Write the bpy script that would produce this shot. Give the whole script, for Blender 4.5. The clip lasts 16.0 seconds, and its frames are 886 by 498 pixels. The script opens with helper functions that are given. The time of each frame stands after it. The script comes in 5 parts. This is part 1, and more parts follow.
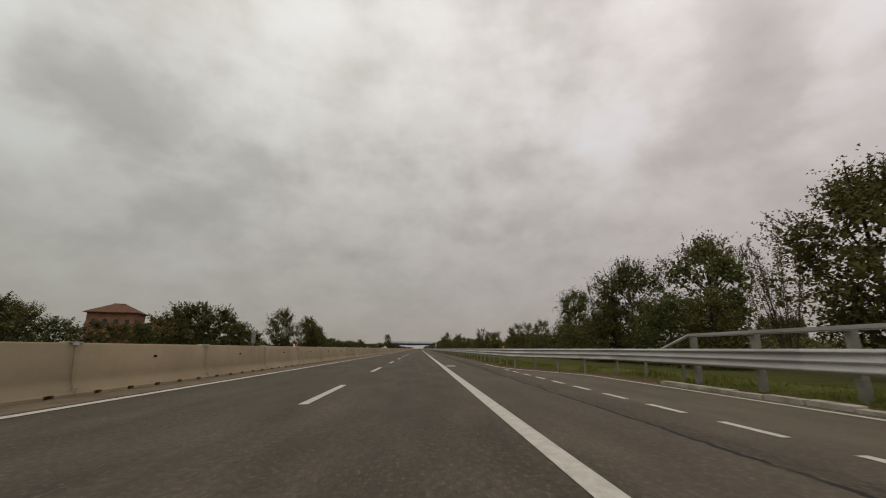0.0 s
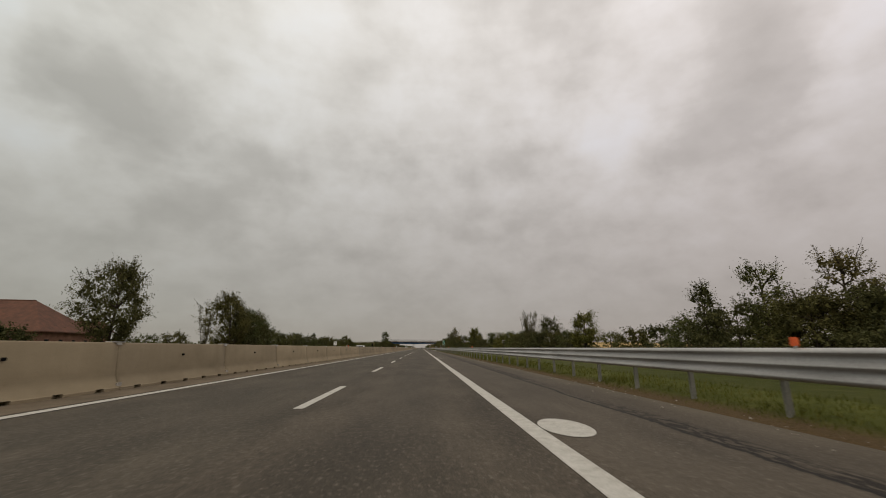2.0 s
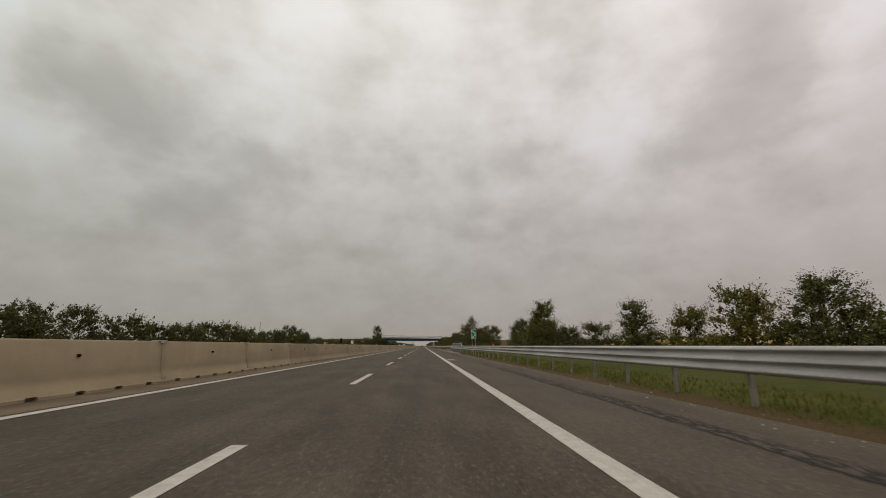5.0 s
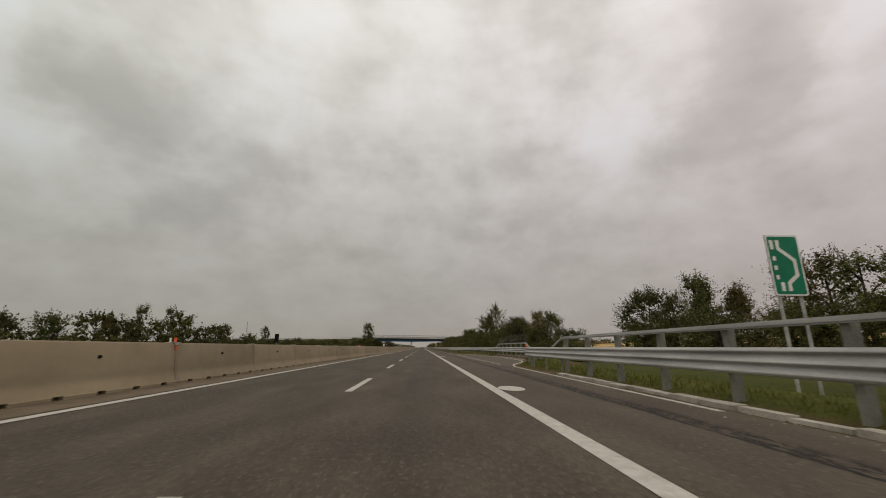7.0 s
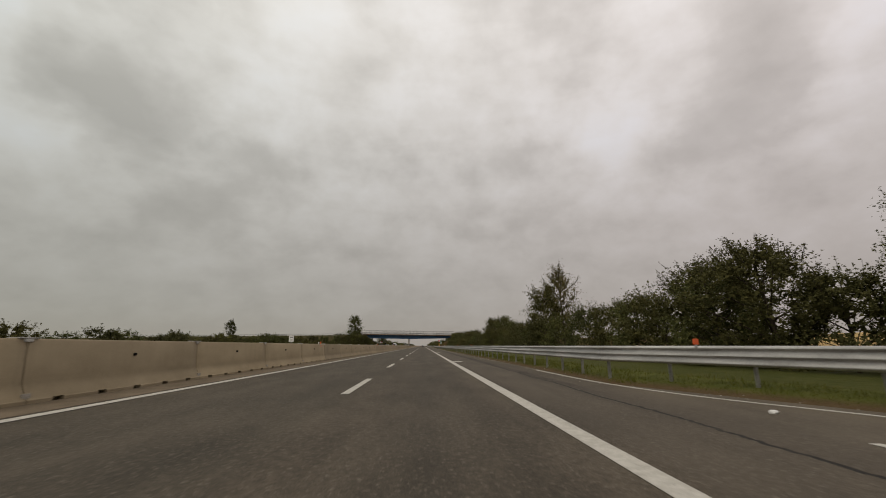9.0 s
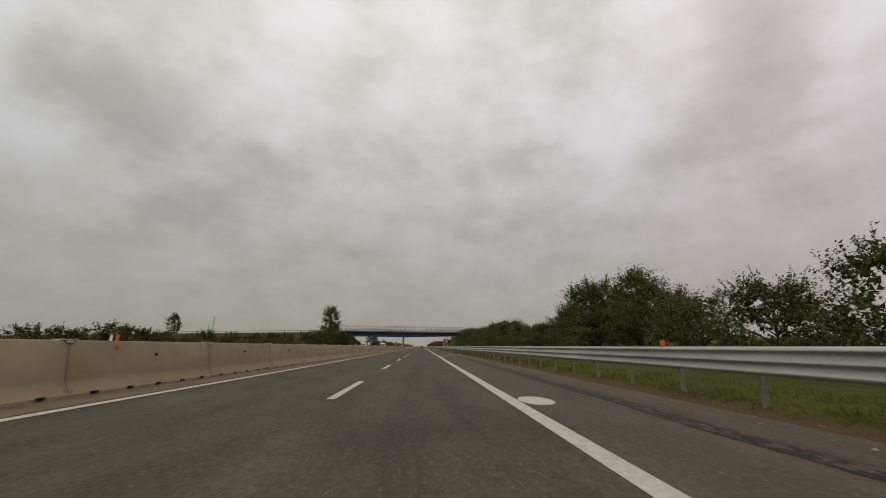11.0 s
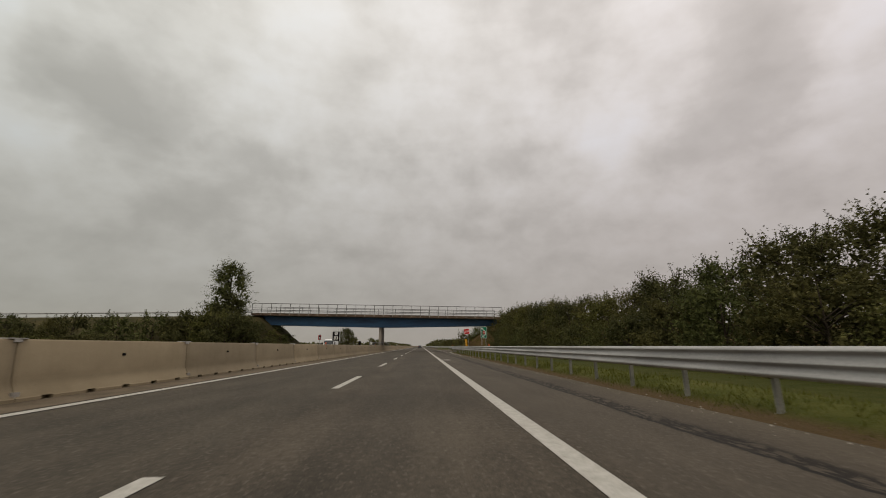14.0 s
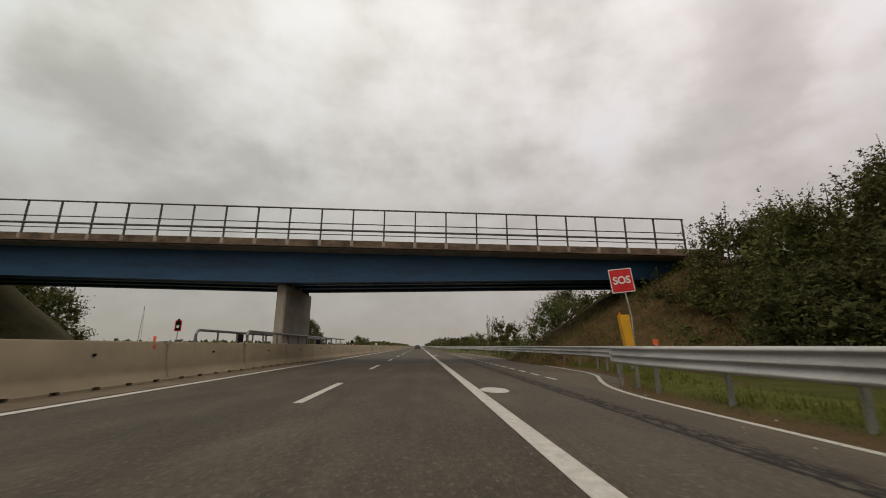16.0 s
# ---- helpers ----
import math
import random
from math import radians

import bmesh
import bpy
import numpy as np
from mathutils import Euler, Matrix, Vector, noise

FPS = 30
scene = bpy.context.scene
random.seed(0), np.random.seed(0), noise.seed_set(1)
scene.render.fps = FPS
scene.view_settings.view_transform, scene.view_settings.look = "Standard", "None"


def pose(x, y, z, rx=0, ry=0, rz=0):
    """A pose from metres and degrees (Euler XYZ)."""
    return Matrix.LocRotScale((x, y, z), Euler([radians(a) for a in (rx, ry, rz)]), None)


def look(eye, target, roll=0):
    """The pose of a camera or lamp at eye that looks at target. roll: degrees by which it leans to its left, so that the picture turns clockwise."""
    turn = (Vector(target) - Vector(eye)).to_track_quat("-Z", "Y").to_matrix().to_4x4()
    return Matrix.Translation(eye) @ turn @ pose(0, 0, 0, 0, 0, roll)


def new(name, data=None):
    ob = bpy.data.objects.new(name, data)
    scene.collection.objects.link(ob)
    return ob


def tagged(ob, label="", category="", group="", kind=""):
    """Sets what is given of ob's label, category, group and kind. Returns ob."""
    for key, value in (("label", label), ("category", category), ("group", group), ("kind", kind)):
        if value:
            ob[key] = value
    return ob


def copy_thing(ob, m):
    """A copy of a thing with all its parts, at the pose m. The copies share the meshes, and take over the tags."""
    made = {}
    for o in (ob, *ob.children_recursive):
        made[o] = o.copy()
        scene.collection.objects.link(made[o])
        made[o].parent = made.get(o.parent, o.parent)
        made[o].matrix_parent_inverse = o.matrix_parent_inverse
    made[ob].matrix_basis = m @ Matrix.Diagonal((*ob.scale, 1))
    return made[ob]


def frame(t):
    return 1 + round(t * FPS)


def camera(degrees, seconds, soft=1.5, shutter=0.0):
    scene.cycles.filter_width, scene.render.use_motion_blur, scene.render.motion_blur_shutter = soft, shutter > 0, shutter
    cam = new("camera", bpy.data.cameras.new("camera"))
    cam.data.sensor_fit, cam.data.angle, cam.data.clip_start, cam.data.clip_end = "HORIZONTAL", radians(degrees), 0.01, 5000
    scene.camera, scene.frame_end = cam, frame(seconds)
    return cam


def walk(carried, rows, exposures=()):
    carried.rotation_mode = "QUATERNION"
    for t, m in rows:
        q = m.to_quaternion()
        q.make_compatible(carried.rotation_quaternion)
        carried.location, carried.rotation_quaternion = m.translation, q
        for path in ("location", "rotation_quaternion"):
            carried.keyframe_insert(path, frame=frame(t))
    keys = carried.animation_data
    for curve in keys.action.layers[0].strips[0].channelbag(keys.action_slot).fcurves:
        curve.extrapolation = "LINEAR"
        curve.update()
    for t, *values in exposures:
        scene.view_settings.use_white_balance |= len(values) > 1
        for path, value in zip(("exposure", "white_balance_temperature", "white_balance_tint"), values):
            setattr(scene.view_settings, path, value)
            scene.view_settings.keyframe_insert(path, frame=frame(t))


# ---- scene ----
# Camera: driven along the right-hand lane of a motorway at about 110 km/h.
cam = camera(96.5, 16.0, soft=1.0, shutter=0.05)
EYE_HEIGHT = 1.12
PATH = [  # seconds, x, y, heading, upward tilt
    (0.0, 0.35, -0.20, -3.22, 14.15),
    (0.5, 0.33, 14.68, -3.15, 13.74),
    (1.0, 0.30, 29.94, -3.08, 13.78),
    (1.5, 0.28, 45.41, -3.02, 13.85),
    (2.0, 0.27, 60.56, -2.98, 14.03),
    (2.5, 0.26, 75.49, -2.94, 13.80),
    (3.0, 0.23, 90.62, -2.90, 13.84),
    (3.5, 0.19, 106.01, -2.86, 13.76),
    (4.0, 0.11, 121.69, -2.86, 13.76),
    (6.5, -0.04, 197.78, -2.86, 13.76),
    (7.0, -0.13, 213.67, -2.86, 13.97),
    (7.5, -0.16, 228.86, -2.85, 13.97),
    (8.0, -0.18, 243.65, -2.84, 13.54),
    (8.5, -0.20, 258.66, -2.83, 13.86),
    (9.0, -0.20, 274.56, -2.82, 13.76),
    (11.5, 0.04, 350.68, -2.94, 13.86),
    (12.0, 0.15, 366.34, -2.96, 13.74),
    (12.5, 0.18, 382.02, -2.99, 13.80),
    (13.0, 0.22, 397.65, -3.02, 13.80),
    (13.5, 0.25, 413.33, -3.04, 13.80),
    (14.0, 0.27, 429.20, -3.07, 13.80),
    (14.5, 0.30, 444.79, -3.10, 13.80),
    (15.0, 0.32, 460.45, -3.15, 13.80),
    (15.5, 0.37, 476.39, -3.20, 13.80),
    (16.0, 0.40, 492.00, -3.26, 13.80),
]
walk(cam, [(t, pose(x, y, EYE_HEIGHT, 90 + tilt, 0, heading)) for t, x, y, heading, tilt in PATH],
     exposures=[(0.0, 0.0), (14.5, 0.0), (15.5, 0.06), (16.0, 0.14)])


# ---------------------------------------------------------------- node helpers
class Nodes:
    """Short hand for building node trees."""

    def __init__(self, tree):
        self.tree = tree

    def add(self, kind, **values):
        n = self.tree.nodes.new(kind)
        for key, value in values.items():
            if key in n.inputs:
                n.inputs[key].default_value = value
        return n

    def link(self, a, b):
        self.tree.links.new(a, b)

    def math(self, op, a, b=0.0, c=0.0, clamp=False):
        n = self.tree.nodes.new("ShaderNodeMath")
        n.operation, n.use_clamp = op, clamp
        for i, v in enumerate((a, b, c)):
            if isinstance(v, (int, float)):
                n.inputs[i].default_value = v
            else:
                self.link(v, n.inputs[i])
        return n.outputs[0]

    def mix(self, factor, a, b, blend="MIX"):
        n = self.tree.nodes.new("ShaderNodeMix")
        n.data_type, n.blend_type = "RGBA", blend
        for i, v in ((0, factor), (6, a), (7, b)):
            if isinstance(v, (int, float)):
                n.inputs[i].default_value = v
            elif isinstance(v, tuple):
                n.inputs[i].default_value = (*v, 1)
            else:
                self.link(v, n.inputs[i])
        return n.outputs[2]

    def ramp(self, value, stops):
        n = self.tree.nodes.new("ShaderNodeValToRGB")
        self.link(value, n.inputs[0])
        e = n.color_ramp.elements
        while len(e) < len(stops):
            e.new(0.5)
        for el, (at, col) in zip(e, stops):
            el.position = at
            el.color = (*col, 1) if isinstance(col, tuple) else (col, col, col, 1)
        return n.outputs[0]

    def noise(self, vector, scale, detail=4.0, rough=0.55, distortion=0.0):
        n = self.tree.nodes.new("ShaderNodeTexNoise")
        self.link(vector, n.inputs["Vector"])
        n.inputs["Scale"].default_value, n.inputs["Detail"].default_value = scale, detail
        n.inputs["Roughness"].default_value, n.inputs["Distortion"].default_value = rough, distortion
        return n.outputs["Fac"]

    def scaled(self, vector, s, offset=(0, 0, 0)):
        n = self.tree.nodes.new("ShaderNodeMapping")
        self.link(vector, n.inputs["Vector"])
        n.inputs["Scale"].default_value, n.inputs["Location"].default_value = s, offset
        return n.outputs[0]

    def split(self, vector):
        n = self.tree.nodes.new("ShaderNodeSeparateXYZ")
        self.link(vector, n.inputs[0])
        return n.outputs

    def join(self, x, y, z):
        n = self.tree.nodes.new("ShaderNodeCombineXYZ")
        for i, v in enumerate((x, y, z)):
            if isinstance(v, (int, float)):
                n.inputs[i].default_value = v
            else:
                self.link(v, n.inputs[i])
        return n.outputs[0]


# ---------------------------------------------------------------- sky and sun
SUN_ELEVATION, SUN_TURN = radians(52), radians(-30)
world = bpy.data.worlds.new("overcast_sky")
scene.world = world
world.use_nodes = True
w = Nodes(world.node_tree)
world.node_tree.nodes.clear()
way = w.add("ShaderNodeTexCoord").outputs["Generated"]
dx, dy, dz = w.split(way)
up = w.math("MAXIMUM", dz, 0.0)
bearing = w.math("MULTIPLY", w.math("ARCTAN2", dx, dy), 57.2958)
rise = w.math("MULTIPLY", w.math("ARCSINE", dz), 57.2958)
flat = w.math("ADD", up, 0.62)
layer = w.join(w.math("DIVIDE", dx, flat), w.math("DIVIDE", dy, flat), 0.0)
big = w.noise(w.scaled(layer, (1, 1, 1), (3.1, 1.7, 0.4)), 2.9, 2.0, 0.5, 0.0)
mid = w.noise(w.scaled(layer, (1, 1, 1), (8.3, 5.2, 0.9)), 7.5, 4.0, 0.50, 0.15)
fine = w.noise(w.scaled(layer, (1, 1, 1), (1.3, 9.2, 2.9)), 20.0, 4.0, 0.55, 0.1)
bands = w.noise(w.join(w.math("MULTIPLY", bearing, 0.055), w.math("MULTIPLY", rise, 0.30), 4.0), 1.0, 4.0, 0.5, 0.3)
cloud = w.math("ADD", w.math("MULTIPLY_ADD", big, 0.15, 0.15), w.math("ADD", w.math("MULTIPLY", mid, 0.34), w.math("ADD", w.math("MULTIPLY", fine, 0.11), w.math("MULTIPLY", bands, 0.12))))
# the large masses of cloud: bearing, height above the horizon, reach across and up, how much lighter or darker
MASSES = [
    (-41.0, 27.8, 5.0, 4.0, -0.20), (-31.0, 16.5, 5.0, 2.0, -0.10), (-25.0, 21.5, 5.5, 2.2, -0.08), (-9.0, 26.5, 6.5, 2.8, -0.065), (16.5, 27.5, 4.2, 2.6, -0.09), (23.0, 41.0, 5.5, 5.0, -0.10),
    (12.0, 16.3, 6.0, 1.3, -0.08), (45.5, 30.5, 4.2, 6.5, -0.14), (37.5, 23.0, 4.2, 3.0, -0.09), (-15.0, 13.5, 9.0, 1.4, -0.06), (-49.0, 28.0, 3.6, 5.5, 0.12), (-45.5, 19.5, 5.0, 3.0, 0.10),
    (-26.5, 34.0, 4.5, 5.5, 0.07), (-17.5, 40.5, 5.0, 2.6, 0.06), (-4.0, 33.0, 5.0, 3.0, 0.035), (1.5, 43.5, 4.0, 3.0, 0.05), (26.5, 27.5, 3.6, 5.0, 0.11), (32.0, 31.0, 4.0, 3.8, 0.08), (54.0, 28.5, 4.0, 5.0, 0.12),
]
drift = w.add("ShaderNodeTexNoise")
w.link(way, drift.inputs["Vector"])
drift.inputs["Scale"].default_value, drift.inputs["Detail"].default_value = 6.0, 4.0
sway, swell, _ = w.split(drift.outputs["Color"])
bent_bearing = w.math("MULTIPLY_ADD", w.math("SUBTRACT", sway, 0.5), 14.0, bearing)
bent_rise = w.math("MULTIPLY_ADD", w.math("SUBTRACT", swell, 0.5), 9.0, rise)
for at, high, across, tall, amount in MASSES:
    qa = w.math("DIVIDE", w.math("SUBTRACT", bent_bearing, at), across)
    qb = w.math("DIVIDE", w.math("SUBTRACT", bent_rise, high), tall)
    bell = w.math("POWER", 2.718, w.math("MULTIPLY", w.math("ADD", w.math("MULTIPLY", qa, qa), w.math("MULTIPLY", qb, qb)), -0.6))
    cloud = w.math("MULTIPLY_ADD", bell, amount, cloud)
calm = w.math("MULTIPLY_ADD", up, 1.7, 0.30, clamp=True)
cloud = w.math("MULTIPLY_ADD", w.math("SUBTRACT", cloud, 0.5), w.math("MULTIPLY", calm, 1.15), 0.5)
shade = w.ramp(cloud, [(0.30, (0.74, 0.722, 0.69)), (0.43, (0.86, 0.842, 0.812)), (0.52, (1.01, 0.995, 0.97)), (0.60, (1.11, 1.105, 1.10)), (0.72, (1.17, 1.195, 1.24))])
tint = w.mix(w.math("MULTIPLY_ADD", dx, 0.75, 0.5, clamp=True), (0.98, 0.985, 0.925), (1.122, 1.045, 1.030))
tint = w.mix(1.0, tint, w.ramp(up, [(0.0, (1.035, 1.0, 0.958)), (0.42, (1.0, 1.0, 1.0))]), "MULTIPLY")
height = w.ramp(up, [(0.0, 0.312), (0.06, 0.333), (0.29, 0.455), (0.54, 0.622), (0.68, 0.725), (1.0, 0.83)])
cover = w.mix(1.0, w.mix(1.0, shade, tint, "MULTIPLY"), height, "MULTIPLY")
sky = w.add("ShaderNodeTexSky")
sky.sky_type, sky.sun_disc = "NISHITA", False
sky.sun_elevation, sky.sun_rotation = SUN_ELEVATION, SUN_TURN
cloud_bg, sky_bg = w.add("ShaderNodeBackground"), w.add("ShaderNodeBackground")
w.link(cover, cloud_bg.inputs[0])
w.link(sky.outputs[0], sky_bg.inputs[0])
sky_bg.inputs[1].default_value = 0.06
veil = w.add("ShaderNodeMixShader")
veil.inputs[0].default_value = 0.95
w.link(sky_bg.outputs[0], veil.inputs[1])
w.link(cloud_bg.outputs[0], veil.inputs[2])
out = w.add("ShaderNodeOutputWorld")
w.link(veil.outputs[0], out.inputs[0])

sun_data = bpy.data.lights.new("sun", "SUN")
sun_data.energy, sun_data.angle, sun_data.color = 0.85, radians(40), (1.0, 0.86, 0.67)
sun = new("sun", sun_data)
sun.matrix_world = look((-20, -40, 60), (0, 0, 0))


# ---------------------------------------------------------------- materials
def material(name, rough=0.8, metal=0.0, spec=0.3):
    m = bpy.data.materials.new(name)
    m.use_nodes = True
    n = Nodes(m.node_tree)
    b = m.node_tree.nodes["Principled BSDF"]
    b.inputs["Roughness"].default_value, b.inputs["Metallic"].default_value = rough, metal
    b.inputs["Specular IOR Level"].default_value = spec
    return m, n, b


def bumped(n, b, value, strength=0.3, distance=0.02):
    k = n.add("ShaderNodeBump", Strength=strength, Distance=distance)
    n.link(value, k.inputs["Height"])
    n.link(k.outputs[0], b.inputs["Normal"])


def place(n):
    return n.add("ShaderNodeNewGeometry").outputs["Position"]


def mottled(name, dark, light, scale=1.5, fine_scale=30.0, rough=0.8, metal=0.0, bump=0.2, spec=0.3, stretch=(1, 1, 1)):
    """Two scales of mottling between two colours, with fine relief."""
    m, n, b = material(name, rough, metal, spec)
    p = n.scaled(place(n), stretch)
    a, f = n.noise(p, scale, 5.0), n.noise(p, fine_scale, 3.0)
    v = n.math("ADD", n.math("MULTIPLY", a, 0.65), n.math("MULTIPLY", f, 0.35))
    n.link(n.ramp(v, [(0.36, dark), (0.64, light)]), b.inputs["Base Color"])
    n.link(n.math("MULTIPLY_ADD", a, 0.25, rough - 0.12), b.inputs["Roughness"])
    bumped(n, b, f, bump, 0.01)
    return m


SEAM = 3.88


def asphalt_material():
    m, n, b = material("asphalt", 0.85, 0, 0.25)
    p = place(n)
    x, y, z = n.split(p)
    grain = n.noise(p, 70.0, 2.0, 0.7)
    blotch = n.noise(n.scaled(p, (0.9, 0.3, 1)), 1.0, 5.0, 0.6)
    streak = n.noise(n.scaled(p, (1.6, 0.05, 1)), 1.0, 3.0, 0.5)
    speck = n.noise(n.scaled(p, (1.0, 0.7, 1.0)), 11.0, 4.0, 0.8)
    v = n.math("ADD", n.math("MULTIPLY", grain, 0.36), n.math("ADD", n.math("MULTIPLY", blotch, 0.26), n.math("ADD", n.math("MULTIPLY", streak, 0.10), n.math("MULTIPLY", speck, 0.28))))
    c = n.ramp(v, [(0.41, (0.0300, 0.0248, 0.0174)), (0.5, (0.0606, 0.0492, 0.0355)), (0.59, (0.113, 0.0925, 0.0680))])
    # oil-darkened middle of the lane
    lane = n.math("SUBTRACT", 1.0, n.math("DIVIDE", n.math("ABSOLUTE", n.math("ADD", x, 0.1)), 1.25), clamp=True)
    c = n.mix(n.math("MULTIPLY", lane, 0.30), c, (0.039, 0.0350, 0.0275))
    other = n.math("MULTIPLY_ADD", x, -3.0, -5.2, clamp=True)
    c = n.mix(n.math("MULTIPLY", other, 0.22), c, (0.040, 0.0375, 0.0265))
    side = n.math("MULTIPLY_ADD", x, 4.0, -8.2, clamp=True)
    c = n.mix(n.math("MULTIPLY", side, 0.35), c, (0.0900, 0.0745, 0.0570))
    stones = n.ramp(n.noise(p, 17.0, 2.0, 0.7), [(0.58, 0.0), (0.66, 1.0)])
    c = n.mix(n.math("MULTIPLY", stones, 0.5), c, (0.185, 0.162, 0.128))
    # worn seam between two paving strips on the hard shoulder
    slow = n.math("SUBTRACT", n.noise(n.scaled(p, (0.0, 1.0, 0.0)), 0.35, 2.0, 0.5), 0.5)
    quick = n.math("SUBTRACT", n.noise(n.scaled(p, (0.0, 1.0, 0.0)), 4.0, 4.0, 0.7), 0.5)
    wob = n.math("ADD", n.math("MULTIPLY", slow, 0.30), n.math("MULTIPLY", quick, 0.22))
    broken = n.math("MULTIPLY_ADD", n.noise(n.scaled(p, (1.5, 0.5, 1)), 1.4, 5.0, 0.7), 6.0, -1.7, clamp=True)
    gone = n.math("MULTIPLY_ADD", n.noise(n.scaled(p, (0.0, 1.0, 0.0)), 0.03, 2.0, 0.5), 9.0, -3.3, clamp=True)
    d = n.math("ABSOLUTE", n.math("SUBTRACT", n.math("ADD", x, wob), SEAM))
    near = n.math("MULTIPLY", n.math("SUBTRACT", 1.0, n.math("DIVIDE", d, 0.05), clamp=True), 3.0, clamp=True)
    c = n.mix(n.math("MULTIPLY", near, broken), c, (0.012, 0.0105, 0.009))
    # crazed strip beside the seam: short ragged cracks
    strip = n.math("SUBTRACT", 1.0, n.math("DIVIDE", n.math("ABSOLUTE", n.math("SUBTRACT", n.math("ADD", x, n.math("MULTIPLY", slow, 0.3)), SEAM + 0.20)), 0.30), clamp=True)
    craze = n.math("ABSOLUTE", n.math("SUBTRACT", n.noise(n.scaled(p, (1.0, 0.35, 1.0)), 6.0, 4.0, 0.65), 0.5))
    craze = n.math("MULTIPLY", n.math("SUBTRACT", 1.0, n.math("DIVIDE", craze, 0.075), clamp=True), 2.2, clamp=True)
    c = n.mix(n.math("MULTIPLY", n.math("MULTIPLY", craze, n.math("MULTIPLY", strip, 1.6, clamp=True)), n.math("MULTIPLY", gone, broken)), c, (0.017, 0.0135, 0.0105))
    # sandy dirt towards the edges
    edge = n.math("MULTIPLY_ADD", n.math("ABSOLUTE", n.math("ADD", x, 1.1)), 1.6, -9.2, clamp=True)
    dirt = n.math("MULTIPLY", edge, n.math("MULTIPLY_ADD", blotch, 1.6, -0.25, clamp=True))
    c = n.mix(n.math("MULTIPLY", dirt, 0.6), c, (0.135, 0.112, 0.082))
    n.link(c, b.inputs["Base Color"])
    bumped(n, b, n.math("ADD", grain, speck), 0.5, 0.01)
    return m


def marking_material():
    m, n, b = material("road_paint", 0.7, 0, 0.3)
    p = place(n)
    worn = n.math("ADD", n.math("MULTIPLY", n.noise(p, 6.0, 5.0, 0.7), 0.6), n.math("MULTIPLY", n.noise(p, 45.0, 3.0, 0.7), 0.4))
    n.link(n.ramp(worn, [(0.30, (0.12, 0.11, 0.095)), (0.40, (0.36, 0.345, 0.305)), (0.6, (0.50, 0.485, 0.44))]), b.inputs["Base Color"])
    bumped(n, b, worn, 0.25, 0.005)
    return m


def concrete_material(name="barrier_concrete", low=(0.258, 0.209, 0.134), high=(0.362, 0.297, 0.197)):
    m, n, b = material(name, 0.88, 0, 0.25)
    p = place(n)
    x, y, z = n.split(p)
    cloudy = n.noise(n.scaled(p, (1, 0.35, 0.7)), 1.3, 6.0, 0.6)
    runs = n.noise(n.scaled(p, (2, 2.2, 0.3)), 1.0, 6.0, 0.65)
    pits = n.noise(p, 38.0, 3.0, 0.7)
    v = n.math("ADD", n.math("MULTIPLY", cloudy, 0.58), n.math("ADD", n.math("MULTIPLY", runs, 0.22), n.math("MULTIPLY", pits, 0.2)))
    c = n.ramp(v, [(0.36, low), (0.64, high)])
    along = n.math("ABSOLUTE", n.math("SUBTRACT", n.math("FRACT", n.math("DIVIDE", n.math("ADD", y, 33.0), 6.2)), 0.5))
    joint = n.math("MULTIPLY_ADD", along, 22.0, -10.2, clamp=True)
    streaks = n.math("MULTIPLY_ADD", n.noise(n.scaled(p, (6, 7.0, 0.5)), 1.0, 5.0, 0.7), 4.0, -1.6, clamp=True)
    c = n.mix(n.math("MULTIPLY", n.math("MULTIPLY", joint, streaks), 0.55), c, (0.12, 0.094, 0.058))
    splash = n.math("MULTIPLY", n.math("MULTIPLY_ADD", n.math("ABSOLUTE", n.math("SUBTRACT", z, 0.40)), -7.0, 1.0, clamp=True), n.math("MULTIPLY_ADD", runs, 3.0, -0.9, clamp=True))
    c = n.mix(n.math("MULTIPLY", splash, 0.35), c, (0.15, 0.118, 0.074))
    spots = n.ramp(n.noise(p, 5.5, 5.0, 0.75), [(0.62, 0.0), (0.72, 1.0)])
    c = n.mix(n.math("MULTIPLY", spots, 0.30), c, (0.17, 0.135, 0.088))
    obj = n.add("ShaderNodeObjectInfo").outputs["Random"]
    c = n.mix(1.0, c, n.ramp(obj, [(0.0, (0.86, 0.86, 0.87)), (0.5, (0.99, 0.98, 0.96)), (1.0, (1.08, 1.07, 1.05))]), "MULTIPLY")
    n.link(c, b.inputs["Base Color"])
    bumped(n, b, n.math("ADD", pits, cloudy), 0.25, 0.01)
    return m


